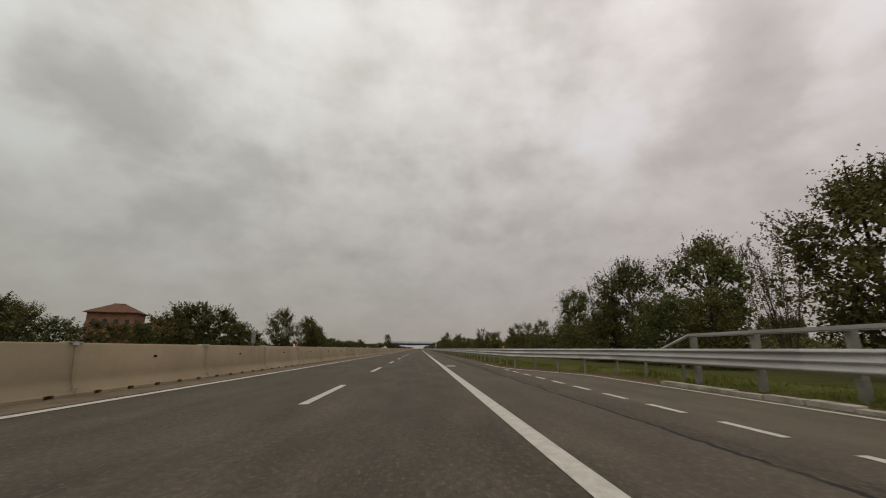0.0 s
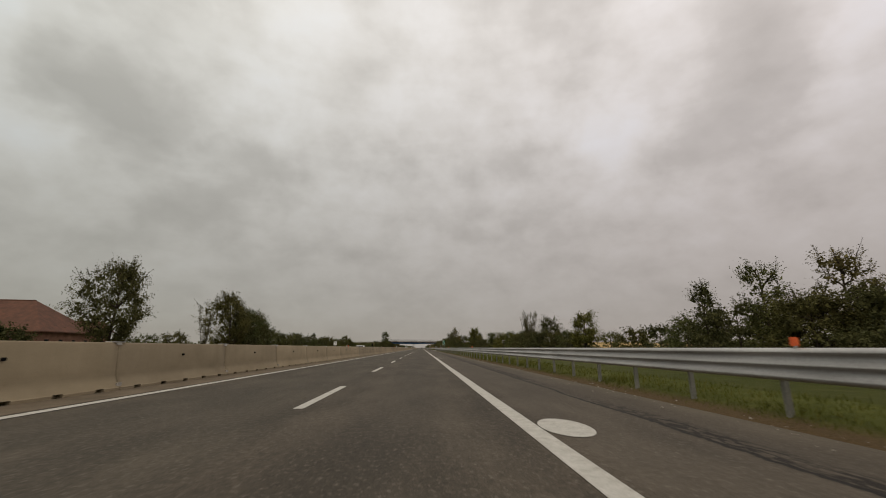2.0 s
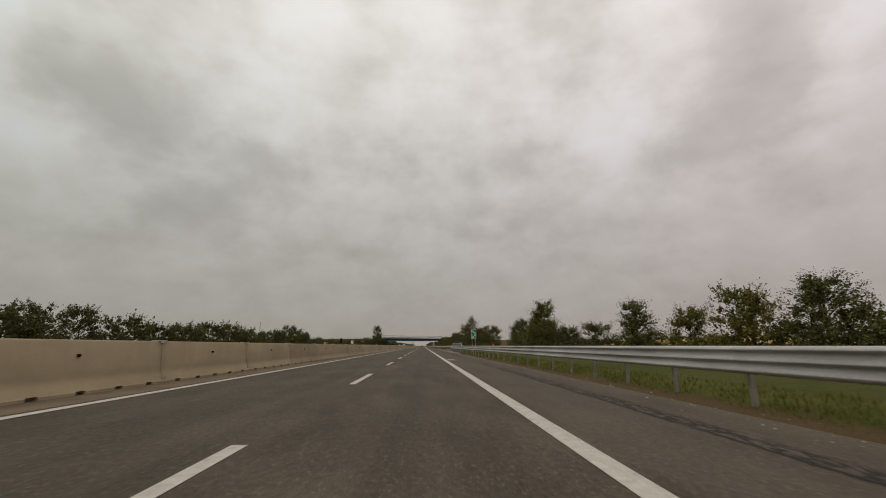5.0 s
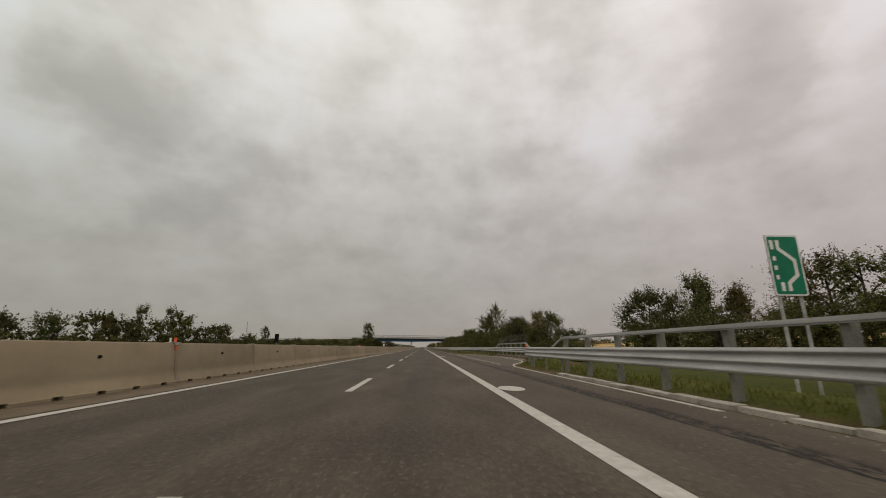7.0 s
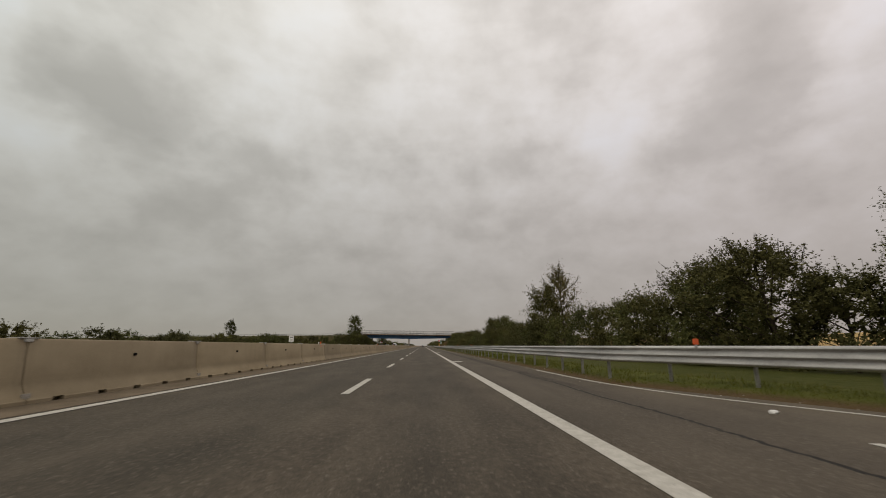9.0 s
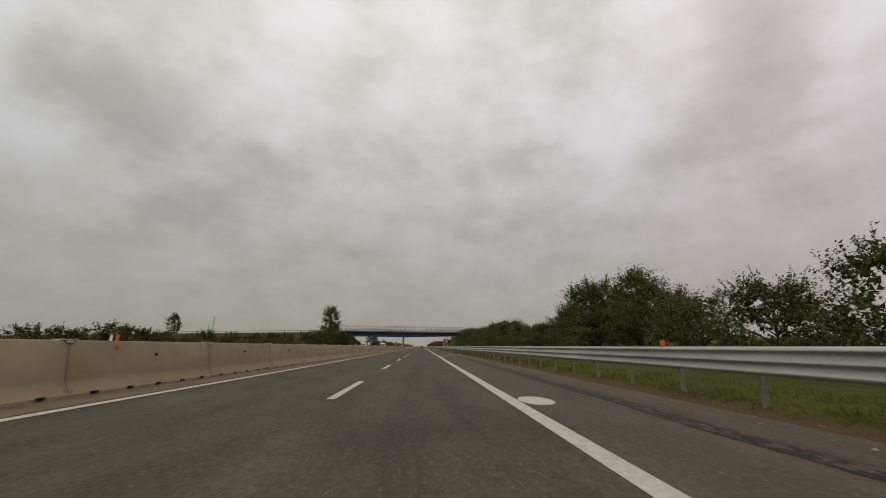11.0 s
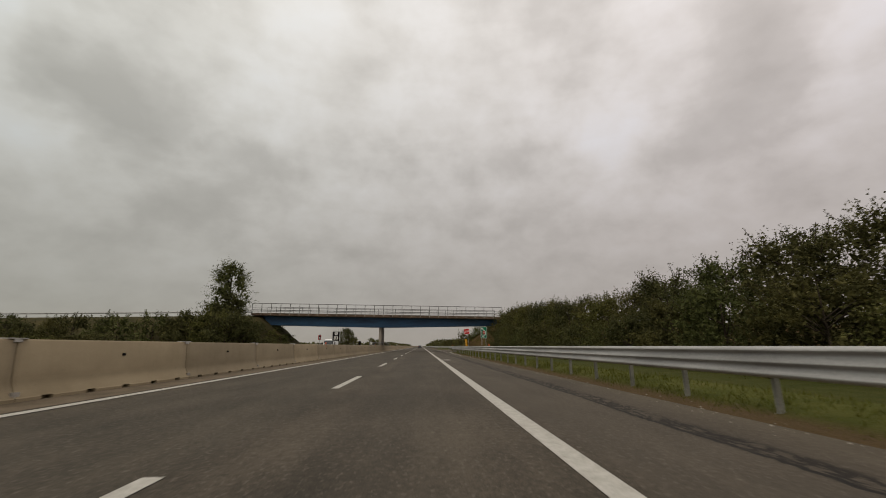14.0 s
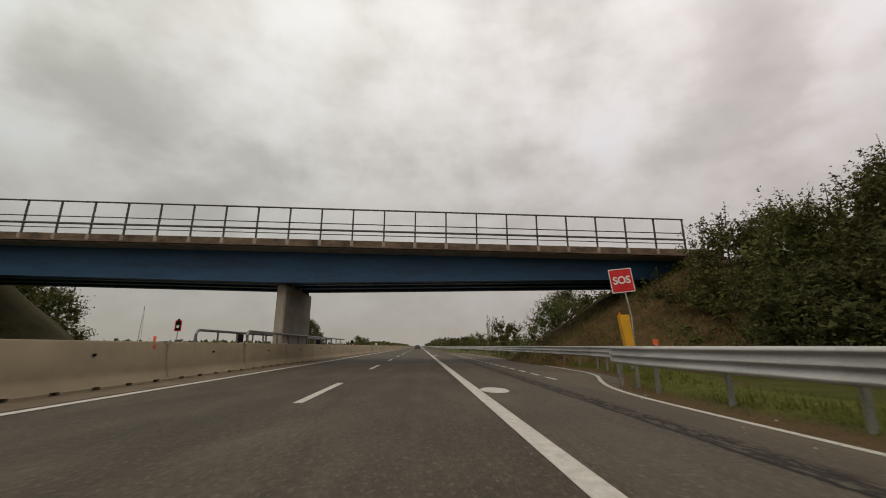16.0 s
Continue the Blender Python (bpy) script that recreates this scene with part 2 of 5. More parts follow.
def leaf_material(name, dark, mid_tone, light, scale=0.45):
    m, n, b = material(name, 0.75, 0, 0.08)
    g = n.add("ShaderNodeNewGeometry")
    r = g.outputs["Random Per Island"]
    patch = n.noise(g.outputs["Position"], scale, 3.0)
    v = n.math("ADD", n.math("MULTIPLY", r, 0.40), n.math("MULTIPLY", patch, 0.60))
    c = n.ramp(v, [(0.22, dark), (0.5, mid_tone), (0.8, light)])
    t = n.add("ShaderNodeObjectInfo").outputs["Random"]
    c = n.mix(1.0, c, n.ramp(t, [(0.0, (0.84, 0.90, 0.86)), (0.5, (1, 1, 1)), (1.0, (1.13, 1.05, 0.88))]), "MULTIPLY")
    n.link(c, b.inputs["Base Color"])
    thin = n.add("ShaderNodeBsdfTranslucent")
    n.link(c, thin.inputs[0])
    mixed = n.add("ShaderNodeMixShader")
    mixed.inputs[0].default_value = 0.22
    o = m.node_tree.nodes["Material Output"]
    n.link(b.outputs[0], mixed.inputs[1])
    n.link(thin.outputs[0], mixed.inputs[2])
    n.link(mixed.outputs[0], o.inputs[0])
    return m


def ground_material():
    m, n, b = material("grassland", 0.95, 0, 0.1)
    p = place(n)
    x, y, z = n.split(p)
    a, f, h = n.noise(p, 0.05, 5.0, 0.6), n.noise(p, 1.1, 5.0, 0.65), n.noise(p, 22.0, 4.0, 0.75)
    v = n.math("ADD", n.math("MULTIPLY", a, 0.35), n.math("ADD", n.math("MULTIPLY", f, 0.4), n.math("MULTIPLY", h, 0.25)))
    c = n.ramp(v, [(0.34, (0.028, 0.033, 0.008)), (0.47, (0.052, 0.060, 0.013)), (0.57, (0.078, 0.078, 0.022)), (0.68, (0.12, 0.095, 0.045))])
    soil = n.math("MULTIPLY_ADD", x, -1.6, 10.2, clamp=True)
    soil = n.math("MULTIPLY", n.math("MULTIPLY", soil, n.math("MULTIPLY_ADD", x, 2.0, -8.0, clamp=True)), n.math("MULTIPLY_ADD", f, 3.0, -0.9, clamp=True))
    c = n.mix(n.math("MULTIPLY", soil, 0.8), c, (0.105, 0.078, 0.045))
    n.link(c, b.inputs["Base Color"])
    bumped(n, b, n.math("ADD", f, h), 0.6, 0.08)
    return m


def verge_material():
    m, n, b = material("verge_turf", 0.95, 0, 0.1)
    p = place(n)
    x, y, z = n.split(p)
    a, f, h = n.noise(p, 0.35, 4.0, 0.6), n.noise(p, 2.2, 5.0, 0.65), n.noise(p, 30.0, 4.0, 0.75)
    v = n.math("ADD", n.math("MULTIPLY", a, 0.35), n.math("ADD", n.math("MULTIPLY", f, 0.35), n.math("MULTIPLY", h, 0.30)))
    c = n.ramp(v, [(0.36, (0.042, 0.047, 0.010)), (0.48, (0.074, 0.083, 0.016)), (0.58, (0.104, 0.106, 0.026)), (0.68, (0.14, 0.108, 0.050))])
    # bare soil where the bank is still low
    soil = n.math("MULTIPLY_ADD", n.math("ADD", z, n.math("MULTIPLY", f, 0.06)), -13.0, 1.85, clamp=True)
    c = n.mix(n.math("MULTIPLY", soil, 0.9), c, n.ramp(h, [(0.35, (0.058, 0.036, 0.018)), (0.65, (0.138, 0.090, 0.050))]))
    n.link(c, b.inputs["Base Color"])
    bumped(n, b, n.math("ADD", f, h), 0.7, 0.05)
    return m


def earth_material():
    m, n, b = material("dry_earth_slope", 0.95, 0, 0.1)
    p = place(n)
    lumps, f, h = n.noise(p, 0.45, 5.0, 0.6), n.noise(p, 3.0, 5.0, 0.65), n.noise(p, 20.0, 3.0, 0.7)
    runs = n.noise(n.scaled(p, (0.7, 2.2, 0.35)), 1.0, 5.0, 0.65)
    v = n.math("ADD", n.math("MULTIPLY", lumps, 0.35), n.math("ADD", n.math("MULTIPLY", f, 0.30), n.math("MULTIPLY", runs, 0.35)))
    c = n.ramp(v, [(0.36, (0.045, 0.031, 0.015)), (0.50, (0.105, 0.068, 0.031)), (0.64, (0.165, 0.112, 0.058))])
    turf = n.math("MULTIPLY_ADD", n.noise(n.scaled(p, (1.0, 1.6, 0.8)), 0.8, 6.0, 0.7), 6.0, -3.0, clamp=True)
    c = n.mix(n.math("MULTIPLY", turf, 0.75), c, n.ramp(h, [(0.35, (0.035, 0.034, 0.010)), (0.65, (0.095, 0.082, 0.028))]))
    n.link(c, b.inputs["Base Color"])
    bumped(n, b, n.math("ADD", n.math("MULTIPLY", f, 1.5), h), 0.8, 0.12)
    return m


def galvanised_material():
    m, n, b = material("galvanised_steel", 0.5, 0.45, 0.5)
    p = place(n)
    a, f = n.noise(n.scaled(p, (1, 0.25, 2.5)), 1.6, 6.0, 0.6), n.noise(p, 24.0, 3.0, 0.6)
    v = n.math("ADD", n.math("MULTIPLY", a, 0.7), n.math("MULTIPLY", f, 0.3))
    c = n.ramp(v, [(0.36, (0.29, 0.285, 0.275)), (0.5, (0.40, 0.395, 0.385)), (0.64, (0.52, 0.515, 0.50))])
    each = n.add("ShaderNodeObjectInfo").outputs["Random"]
    c = n.mix(1.0, c, n.ramp(each, [(0.0, (0.88, 0.87, 0.86)), (0.5, (0.98, 0.98, 0.98)), (1.0, (1.08, 1.08, 1.08))]), "MULTIPLY")
    n.link(c, b.inputs["Base Color"])
    n.link(n.math("MULTIPLY_ADD", f, 0.3, 0.36), b.inputs["Roughness"])
    return m


ASPHALT, PAINT, CONCRETE = asphalt_material(), marking_material(), concrete_material()
STRUCTURAL = concrete_material("bridge_concrete", (0.22, 0.195, 0.165), (0.36, 0.325, 0.28))
GROUND, STEEL = ground_material(), galvanised_material()
VERGE = verge_material()
# weathered post steel; shade below the beam is put into the colour
POST_STEEL = mottled("weathered_shaded_post_steel", (0.15, 0.15, 0.128), (0.30, 0.295, 0.26), 2.0, 30.0, 0.65, 0.3, 0.1)
EARTH = earth_material()
FIELD = mottled("stubble_field", (0.26, 0.17, 0.07), (0.46, 0.33, 0.14), 0.08, 1.5, 0.95, 0, 0.5, 0.1)
# overgrown soil, its colour darkened for the shade beneath the overpass
SLOPE = mottled("overgrown_shaded_slope", (0.028, 0.028, 0.011), (0.078, 0.064, 0.028), 0.5, 5.0, 0.95, 0, 0.8, 0.1)
GUTTER = mottled("sandy_gutter", (0.095, 0.075, 0.05), (0.17, 0.135, 0.095), 1.2, 25.0, 0.92, 0, 0.4, 0.2)
KERB = mottled("kerb_concrete", (0.20, 0.18, 0.145), (0.44, 0.41, 0.36), 1.5, 25.0, 0.9)
CAP = mottled("pale_cap_steel", (0.36, 0.35, 0.32), (0.62, 0.60, 0.56), 3.0, 30.0, 0.6, 0.1, 0.1)
BLUE = mottled("blue_girder_paint", (0.009, 0.045, 0.112), (0.024, 0.098, 0.205), 0.7, 9.0, 0.5, 0, 0.1, 0.5, (0.4, 1, 2))
RUST_EDGE = mottled("stained_deck_edge", (0.055, 0.038, 0.027), (0.19, 0.135, 0.098), 1.3, 14.0, 0.9, 0, 0.3, 0.2, (1, 1, 2))
RAIL_GREY = mottled("railing_steel", (0.055, 0.054, 0.051), (0.125, 0.12, 0.11), 2.0, 30.0, 0.6, 0.4, 0.1)
BARK = mottled("bark", (0.035, 0.028, 0.020), (0.085, 0.068, 0.05), 3.0, 30.0, 0.95, 0, 0.6, 0.1)
BLACK = mottled("black_plastic", (0.006, 0.006, 0.006), (0.014, 0.013, 0.013), 3.0, 40.0, 0.9, 0, 0.1, 0.1)
ORANGE = mottled("orange_reflector", (0.55, 0.10, 0.035), (0.74, 0.16, 0.055), 6.0, 60.0, 0.4)
YELLOW = mottled("amber_box_paint", (0.55, 0.28, 0.02), (0.72, 0.38, 0.03), 3.0, 40.0, 0.5)
WHITE = mottled("white_sheet", (0.66, 0.66, 0.65), (0.80, 0.80, 0.79), 3.0, 50.0, 0.45)
SIGN_GREEN = mottled("green_sheet", (0.004, 0.14, 0.075), (0.008, 0.20, 0.11), 2.0, 40.0, 0.4)
SIGN_RED = mottled("red_sheet", (0.48, 0.02, 0.022), (0.62, 0.035, 0.035), 3.0, 40.0, 0.4)
SIGN_BACK = mottled("aluminium_back", (0.16, 0.16, 0.16), (0.28, 0.28, 0.28), 2.0, 30.0, 0.5, 0.6)
RUBBER = mottled("rubber", (0.014, 0.014, 0.014), (0.035, 0.034, 0.033), 5.0, 50.0, 0.85)
ROOF_TILE = mottled("terracotta_roof", (0.075, 0.038, 0.025), (0.145, 0.068, 0.044), 0.8, 8.0, 0.9, 0, 0.5)
HOUSE_WALL = mottled("house_render", (0.15, 0.075, 0.05), (0.25, 0.135, 0.09), 0.8, 10.0, 0.9)
CAR_WHITE = mottled("white_car_paint", (0.70, 0.70, 0.70), (0.80, 0.80, 0.80), 0.8, 20.0, 0.3, 0, 0.0, 0.5)
CAR_DARK = mottled("dark_car_paint", (0.03, 0.032, 0.036), (0.06, 0.062, 0.066), 0.8, 20.0, 0.3, 0.3, 0.0, 0.5)
CAR_GLASS = mottled("tinted_glass", (0.012, 0.014, 0.015), (0.03, 0.033, 0.035), 1.0, 10.0, 0.12, 0, 0.0, 0.6)
TAIL = mottled("red_lens", (0.35, 0.01, 0.01), (0.5, 0.02, 0.02), 4.0, 40.0, 0.25)
LEAF_DARK = leaf_material("leaves_dark", (0.0420, 0.0434, 0.0172), (0.0816, 0.0822, 0.0319), (0.1383, 0.1314, 0.0540))
LEAF_MID = leaf_material("leaves_mid", (0.0495, 0.0564, 0.0196), (0.0963, 0.1056, 0.0368), (0.1668, 0.1620, 0.0637))
LEAF_DRY = leaf_material("leaves_turning", (0.0543, 0.0492, 0.0195), (0.1125, 0.0966, 0.0370), (0.1921, 0.1536, 0.0636))
LEAF_TURN = leaf_material("leaves_yellowing", (0.0578, 0.0604, 0.0153), (0.1287, 0.1274, 0.0329), (0.2251, 0.1957, 0.0548))
GRASS = leaf_material("grass_blades", (0.052, 0.060, 0.011), (0.094, 0.108, 0.020), (0.150, 0.136, 0.042), 0.3)


# ---------------------------------------------------------------- mesh helpers
def mesh_of(name, verts, faces, mat, smooth=False):
    me = bpy.data.meshes.new(name)
    me.from_pydata([tuple(map(float, v)) for v in verts], [], faces)
    for mm in (mat if isinstance(mat, (list, tuple)) else [mat]):
        me.materials.append(mm)
    if smooth:
        me.polygons.foreach_set("use_smooth", [True] * len(me.polygons))
    me.update()
    return me


def part(name, bm, mat, parent=None, label="", smooth=False):
    """Link a bmesh (or a finished mesh) as one mesh object under a thing or a part."""
    if isinstance(bm, bmesh.types.BMesh):
        me = bpy.data.meshes.new(name)
        bm.normal_update()
        bm.to_mesh(me)
        bm.free()
        me.materials.append(mat)
        if smooth:
            me.polygons.foreach_set("use_smooth", [True] * len(me.polygons))
    else:
        me = bm
    ob = new(name, me)
    if parent is not None:
        ob.parent = parent
    if label:
        tagged(ob, label)
    return ob


def thing(name, at, label, category, group="", kind="", turn=0.0):
    ob = new(name)
    ob.empty_display_size = 0.3
    ob.matrix_world = pose(*at, 0, 0, turn)
    return tagged(ob, label, category, group, kind)


def box(bm, x0, x1, y0, y1, z0, z1, bevel=0.0):
    r = bmesh.ops.create_cube(bm, size=1, matrix=Matrix.LocRotScale(((x0 + x1) / 2, (y0 + y1) / 2, (z0 + z1) / 2), None, (abs(x1 - x0), abs(y1 - y0), abs(z1 - z0))))
    if bevel:
        edges = list({e for v in r["verts"] for e in v.link_edges})
        bmesh.ops.bevel(bm, geom=edges, offset=bevel, segments=2, affect="EDGES")
    return bm


def boxed(*dims, bevel=0.0):
    return box(bmesh.new(), *dims, bevel=bevel)


def tube(bm, a, b, r0, r1=None, sides=8):
    a, b = Vector(a), Vector(b)
    r1 = r0 if r1 is None else r1
    turn = (b - a).to_track_quat("Z", "Y").to_matrix().to_4x4()
    m = Matrix.Translation((a + b) / 2) @ turn
    bmesh.ops.create_cone(bm, cap_ends=True, segments=sides, radius1=r0, radius2=r1, depth=(b - a).length, matrix=m)
    return bm


def prism(outline, axis, a, b, mat, name="prism", smooth=False):
    """An outline of (u, v) swept along x or y from a to b, closed."""
    put = (lambda u, v, s: (s, u, v)) if axis == "x" else (lambda u, v, s: (u, s, v))
    n = len(outline)
    verts = [put(u, v, a) for u, v in outline] + [put(u, v, b) for u, v in outline]
    faces = [(i, (i + 1) % n, n + (i + 1) % n, n + i) for i in range(n)] + [tuple(range(n))[::-1], tuple(range(n, 2 * n))]
    bm = bmesh.new()
    vs = [bm.verts.new(v) for v in verts]
    for f in faces:
        bm.faces.new([vs[i] for i in f])
    bmesh.ops.recalc_face_normals(bm, faces=bm.faces)
    me = bpy.data.meshes.new(name)
    bm.to_mesh(me)
    bm.free()
    me.materials.append(mat)
    if smooth:
        me.polygons.foreach_set("use_smooth", [True] * n + [False, False])
    return me


def plate(points, z, thick, mat, name):
    """A flat polygon in plan with a little thickness."""
    n = len(points)
    verts = [(x, y, z) for x, y in points] + [(x, y, z + thick) for x, y in points]
    faces = [tuple(range(n, 2 * n))] + [(i, (i + 1) % n, n + (i + 1) % n, n + i) for i in range(n)]
    return mesh_of(name, verts, faces, mat)


def lettering(text, size, mat, parent, at, name="lettering", turn=(90, 0, 0)):
    cu = bpy.data.curves.new(name, "FONT")
    cu.body, cu.size, cu.align_x, cu.align_y, cu.extrude, cu.offset = text, size, "CENTER", "CENTER", 0.003, 0.022 * size
    tmp = bpy.data.objects.new("tmp", cu)
    scene.collection.objects.link(tmp)
    bpy.context.view_layer.update()
    me = bpy.data.meshes.new_from_object(tmp)
    bpy.data.objects.remove(tmp)
    me.materials.clear()
    me.materials.append(mat)
    ob = part(name, me, mat, parent)
    ob.matrix_local = pose(*at, *turn)
    return ob


rng = np.random.default_rng(7)
Y_START, Y_FAR = -60.0, 2300.0
LANE_EDGE, LANE_DASH, LEFT_EDGE, PAVED = 1.85, -2.05, -6.55, 5.45
BARRIER_X, GUARD_X, BAY_X, BAY_2 = -7.95, 5.8, 8.6, 9.25

# ---------------------------------------------------------------- ground and roads
xs = np.concatenate([np.linspace(-2500, -260, 15), np.linspace(-240, 240, 97), np.linspace(260, 2500, 15)])
ys = np.concatenate([np.linspace(-600, -80, 14), np.linspace(-70, 700, 155), np.linspace(720, 4200, 40)])
verts, faces = [], []
for j, y in enumerate(ys):
    for i, x in enumerate(xs):
        away = max(0.0, abs(x + 7.5) - 19.0)
        lift = min(1.0, away / 30) * (0.5 * noise.noise((x * 0.03, y * 0.03, 0)) + 0.25 * noise.noise((x * 0.11, y * 0.11, 3)))
        verts.append((x, y, -0.05 + lift - 0.012 * min(away, 20)))
        if i and j:
            k = j * len(xs) + i
            faces.append((k - len(xs) - 1, k - len(xs), k, k - 1))
ground = part("ground", mesh_of("ground", verts, faces, GROUND, True), GROUND)
tagged(ground, "flat grassland and fields beside the motorway", "ground", kind="structure")

road = thing("road", (0, 0, 0), "grey worn asphalt motorway carriageway with white lines", "road", kind="structure")
outline = [(-7.98, Y_START), (BAY_X - 0.45, Y_START), (BAY_X - 0.45, 18.0), (PAVED, 24.5), (PAVED, 238.0), (5.9, 240.5), (7.7, 244.0), (BAY_2 - 0.45, 249.0), (BAY_2 - 0.45, 279), (PAVED, 287),
           (PAVED, 500.5), (5.8, 503.0), (7.6, 506.5), (BAY_X - 0.45, 510.0), (BAY_X - 0.45, 556), (PAVED, 566), (PAVED, Y_FAR), (-7.98, Y_FAR)]
part("asphalt", plate(outline, -0.04, 0.04, ASPHALT, "asphalt"), ASPHALT, road)
part("gutter", plate([(-7.98, Y_START), (LEFT_EDGE - 0.3, Y_START), (LEFT_EDGE - 0.3, Y_FAR), (-7.98, Y_FAR)], 0.0, 0.005, GUTTER, "gutter"), GUTTER, road, "strip of sand and grit at the barrier foot")

far_road = thing("road", (0, 0, 0), "asphalt carriageway of the opposite direction", "road", kind="structure")
part("asphalt", plate([(-22.2, Y_START), (-8.66, Y_START), (-8.66, Y_FAR), (-22.2, Y_FAR)], -0.04, 0.04, ASPHALT, "asphalt"), ASPHALT, far_road)


# low grassy bank that begins at the paved edge
def paved_edge(y):
    for k in range(1, len(outline) - 3):
        (xa, ya), (xb, yb) = outline[k], outline[k + 1]
        if ya <= y <= yb and yb > ya:
            return xa + (xb - xa) * (y - ya) / (yb - ya)
    return PAVED


BANK = [(-0.05, -0.015), (0.10, 0.012), (0.32, 0.03), (0.62, 0.09), (1.0, 0.16), (1.5, 0.21), (2.3, 0.20), (3.3, 0.08), (4.6, -0.12)]


def bank_z(d, x, y):
    return float(np.interp(d, [a for a, _ in BANK], [b for _, b in BANK])) + 0.035 * min(1.0, max(0.0, d / 0.6)) * noise.noise((x * 0.8, y * 0.45, 5.0))


verts, faces = [], []
for j, y in enumerate(np.arange(-60.0, 700.0, 1.25)):
    e = paved_edge(float(y))
    for i, (d, _) in enumerate(BANK):
        ragged = 0.09 * noise.noise((0.0, float(y) * 0.9, 2.0)) if i < 3 else 0.0
        verts.append((e + d + ragged, float(y), bank_z(d, e + d, float(y))))
        if i and j:
            k = j * len(BANK) + i
            faces.append((k - len(BANK) - 1, k - len(BANK), k, k - 1))
verge = part("verge", mesh_of("verge", verts, faces, VERGE, True), VERGE)
tagged(verge, "low grassy verge bank with a bare soil edge", "verge", kind="structure")


def marking(name, points, parent=road, z=0.004):
    return part(name, plate(points, z, 0.004, PAINT, name), PAINT, parent)


def band(path, width):
    """Outline of a painted line of some width that follows a path."""
    left, right = [], []
    for i, (x, y) in enumerate(path):
        a, b = path[max(0, i - 1)], path[min(len(path) - 1, i + 1)]
        d = Vector((b[0] - a[0], b[1] - a[1])).normalized()
        nrm = Vector((-d.y, d.x)) * width / 2
        left.append((x + nrm.x, y + nrm.y))
        right.append((x - nrm.x, y - nrm.y))
    return right + left[::-1]


marking("edge_line", band([(LANE_EDGE, Y_START), (LANE_EDGE, Y_FAR)], 0.28))
marking("edge_line", band([(LEFT_EDGE, Y_START), (LEFT_EDGE, Y_FAR)], 0.24), z=0.008)
for x in (-10.3, -19.0):
    marking("edge_line", band([(x, Y_START), (x, Y_FAR)], 0.24), far_road)
dash = plate(band([(0, 0), (0, 4.5)], 0.19), 0.004, 0.004, PAINT, "lane_dash")
for k in range(-5, 110):
    o = part("lane_dash", dash, PAINT, road)
    o.location = (LANE_DASH, 8.66 + 12 * k, 0)
disc = plate([(0.36 * math.cos(a), 0.68 * math.sin(a)) for a in np.linspace(0, 2 * math.pi, 33)[:-1]], 0.006, 0.004, PAINT, "distance_disc")
for k in range(-1, 20):
    o = part("distance_disc", disc, PAINT, road)
    o.location = (2.36, 27.0 + 39.65 * k, 0)
# lay-by markings
short = plate(band([(0, 0), (0, 1.15)], 0.14), 0.004, 0.004, PAINT, "bay_dash")
for y0, y1 in ((-40.0, 22.0), (241.3, 279.0), (506.0, 552.0)):
    for y in np.arange(y0, y1, 2.05):
        o = part("bay_dash", short, PAINT, road)
        o.location = (5.1, float(y), 0)
bx = BAY_X - 0.75


def eased(path):
    """The same line with its corners cut three times."""
    for _ in range(3):
        q = [path[0]]
        for (xa, ya), (xb, yb) in zip(path, path[1:]):
            q += [(xa * 0.75 + xb * 0.25, ya * 0.75 + yb * 0.25), (xa * 0.25 + xb * 0.75, ya * 0.25 + yb * 0.75)]
        path = q + [path[-1]]
    return path


marking("bay_line", band(eased([(bx, -45), (bx, 16), (bx - 0.4, 18), (5.3, 23.6), (5.2, 31.0)]), 0.13))
marking("bay_line", band(eased([(5.25, 221.0), (5.3, 236.5), (5.5, 239.0), (6.1, 241.4), (7.4, 244.6), (BAY_2 - 0.8, 248.5), (BAY_2 - 0.6, 252.0), (BAY_2 - 0.6, 274), (BAY_2 - 1.1, 279.5), (5.3, 285.0), (5.2, 294.0)]), 0.13))
marking("bay_line", band(eased([(5.3, 480.0), (5.3, 499.5), (5.5, 502.5), (6.2, 505), (bx - 0.4, 508), (bx, 511), (bx, 552), (5.3, 562)]), 0.13))
# direction chevrons on the hard shoulder
for y0 in (388.9, 392.0):
    for k in range(3):
        y = y0 + 0.42 * k
        for s in (-1, 1):
            marking("chevron_bar", [(3.72, y + 0.55), (3.72, y + 0.78), (3.72 + s * 0.5, y + 0.23), (3.72 + s * 0.5, y)][::s])
for k in range(3):
    marking("chevron_dot", band([(3.72, 390.75 + 0.42 * k), (3.72, 390.95 + 0.42 * k)], 0.22))
# kerbs under the parapets
kr = random.Random(31)
stones = [plate([(0, 0.006), (0.02, 0.0), (0.26, 0.0), (0.28, 0.012), (0.275, w_ - 0.02), (0.25, w_), (0.03, w_ - 0.006), (0.004, w_ - 0.03)], -0.06, 0.06 + h_, KERB, "kerb_stone") for w_, h_ in ((0.985, 0.085), (0.97, 0.10), (0.98, 0.07))]
for x0, y0, count in ((BAY_X - 0.42, -30.0, 43), (5.5, 213.0, 18), (BAY_2 - 0.42, 250.2, 15)):
    kerb = thing("kerb", (x0, y0, 0), "pale worn concrete kerb along a culvert", "kerb", kind="structure")
    for k in range(count):
        o = part("kerb_stone", stones[kr.randrange(3)], KERB, kerb)
        o.matrix_local = pose(kr.uniform(-0.02, 0.02), 1.0 * k, 0, kr.uniform(-0.6, 0.6), kr.uniform(-3, 3), kr.uniform(-1.2, 1.2))

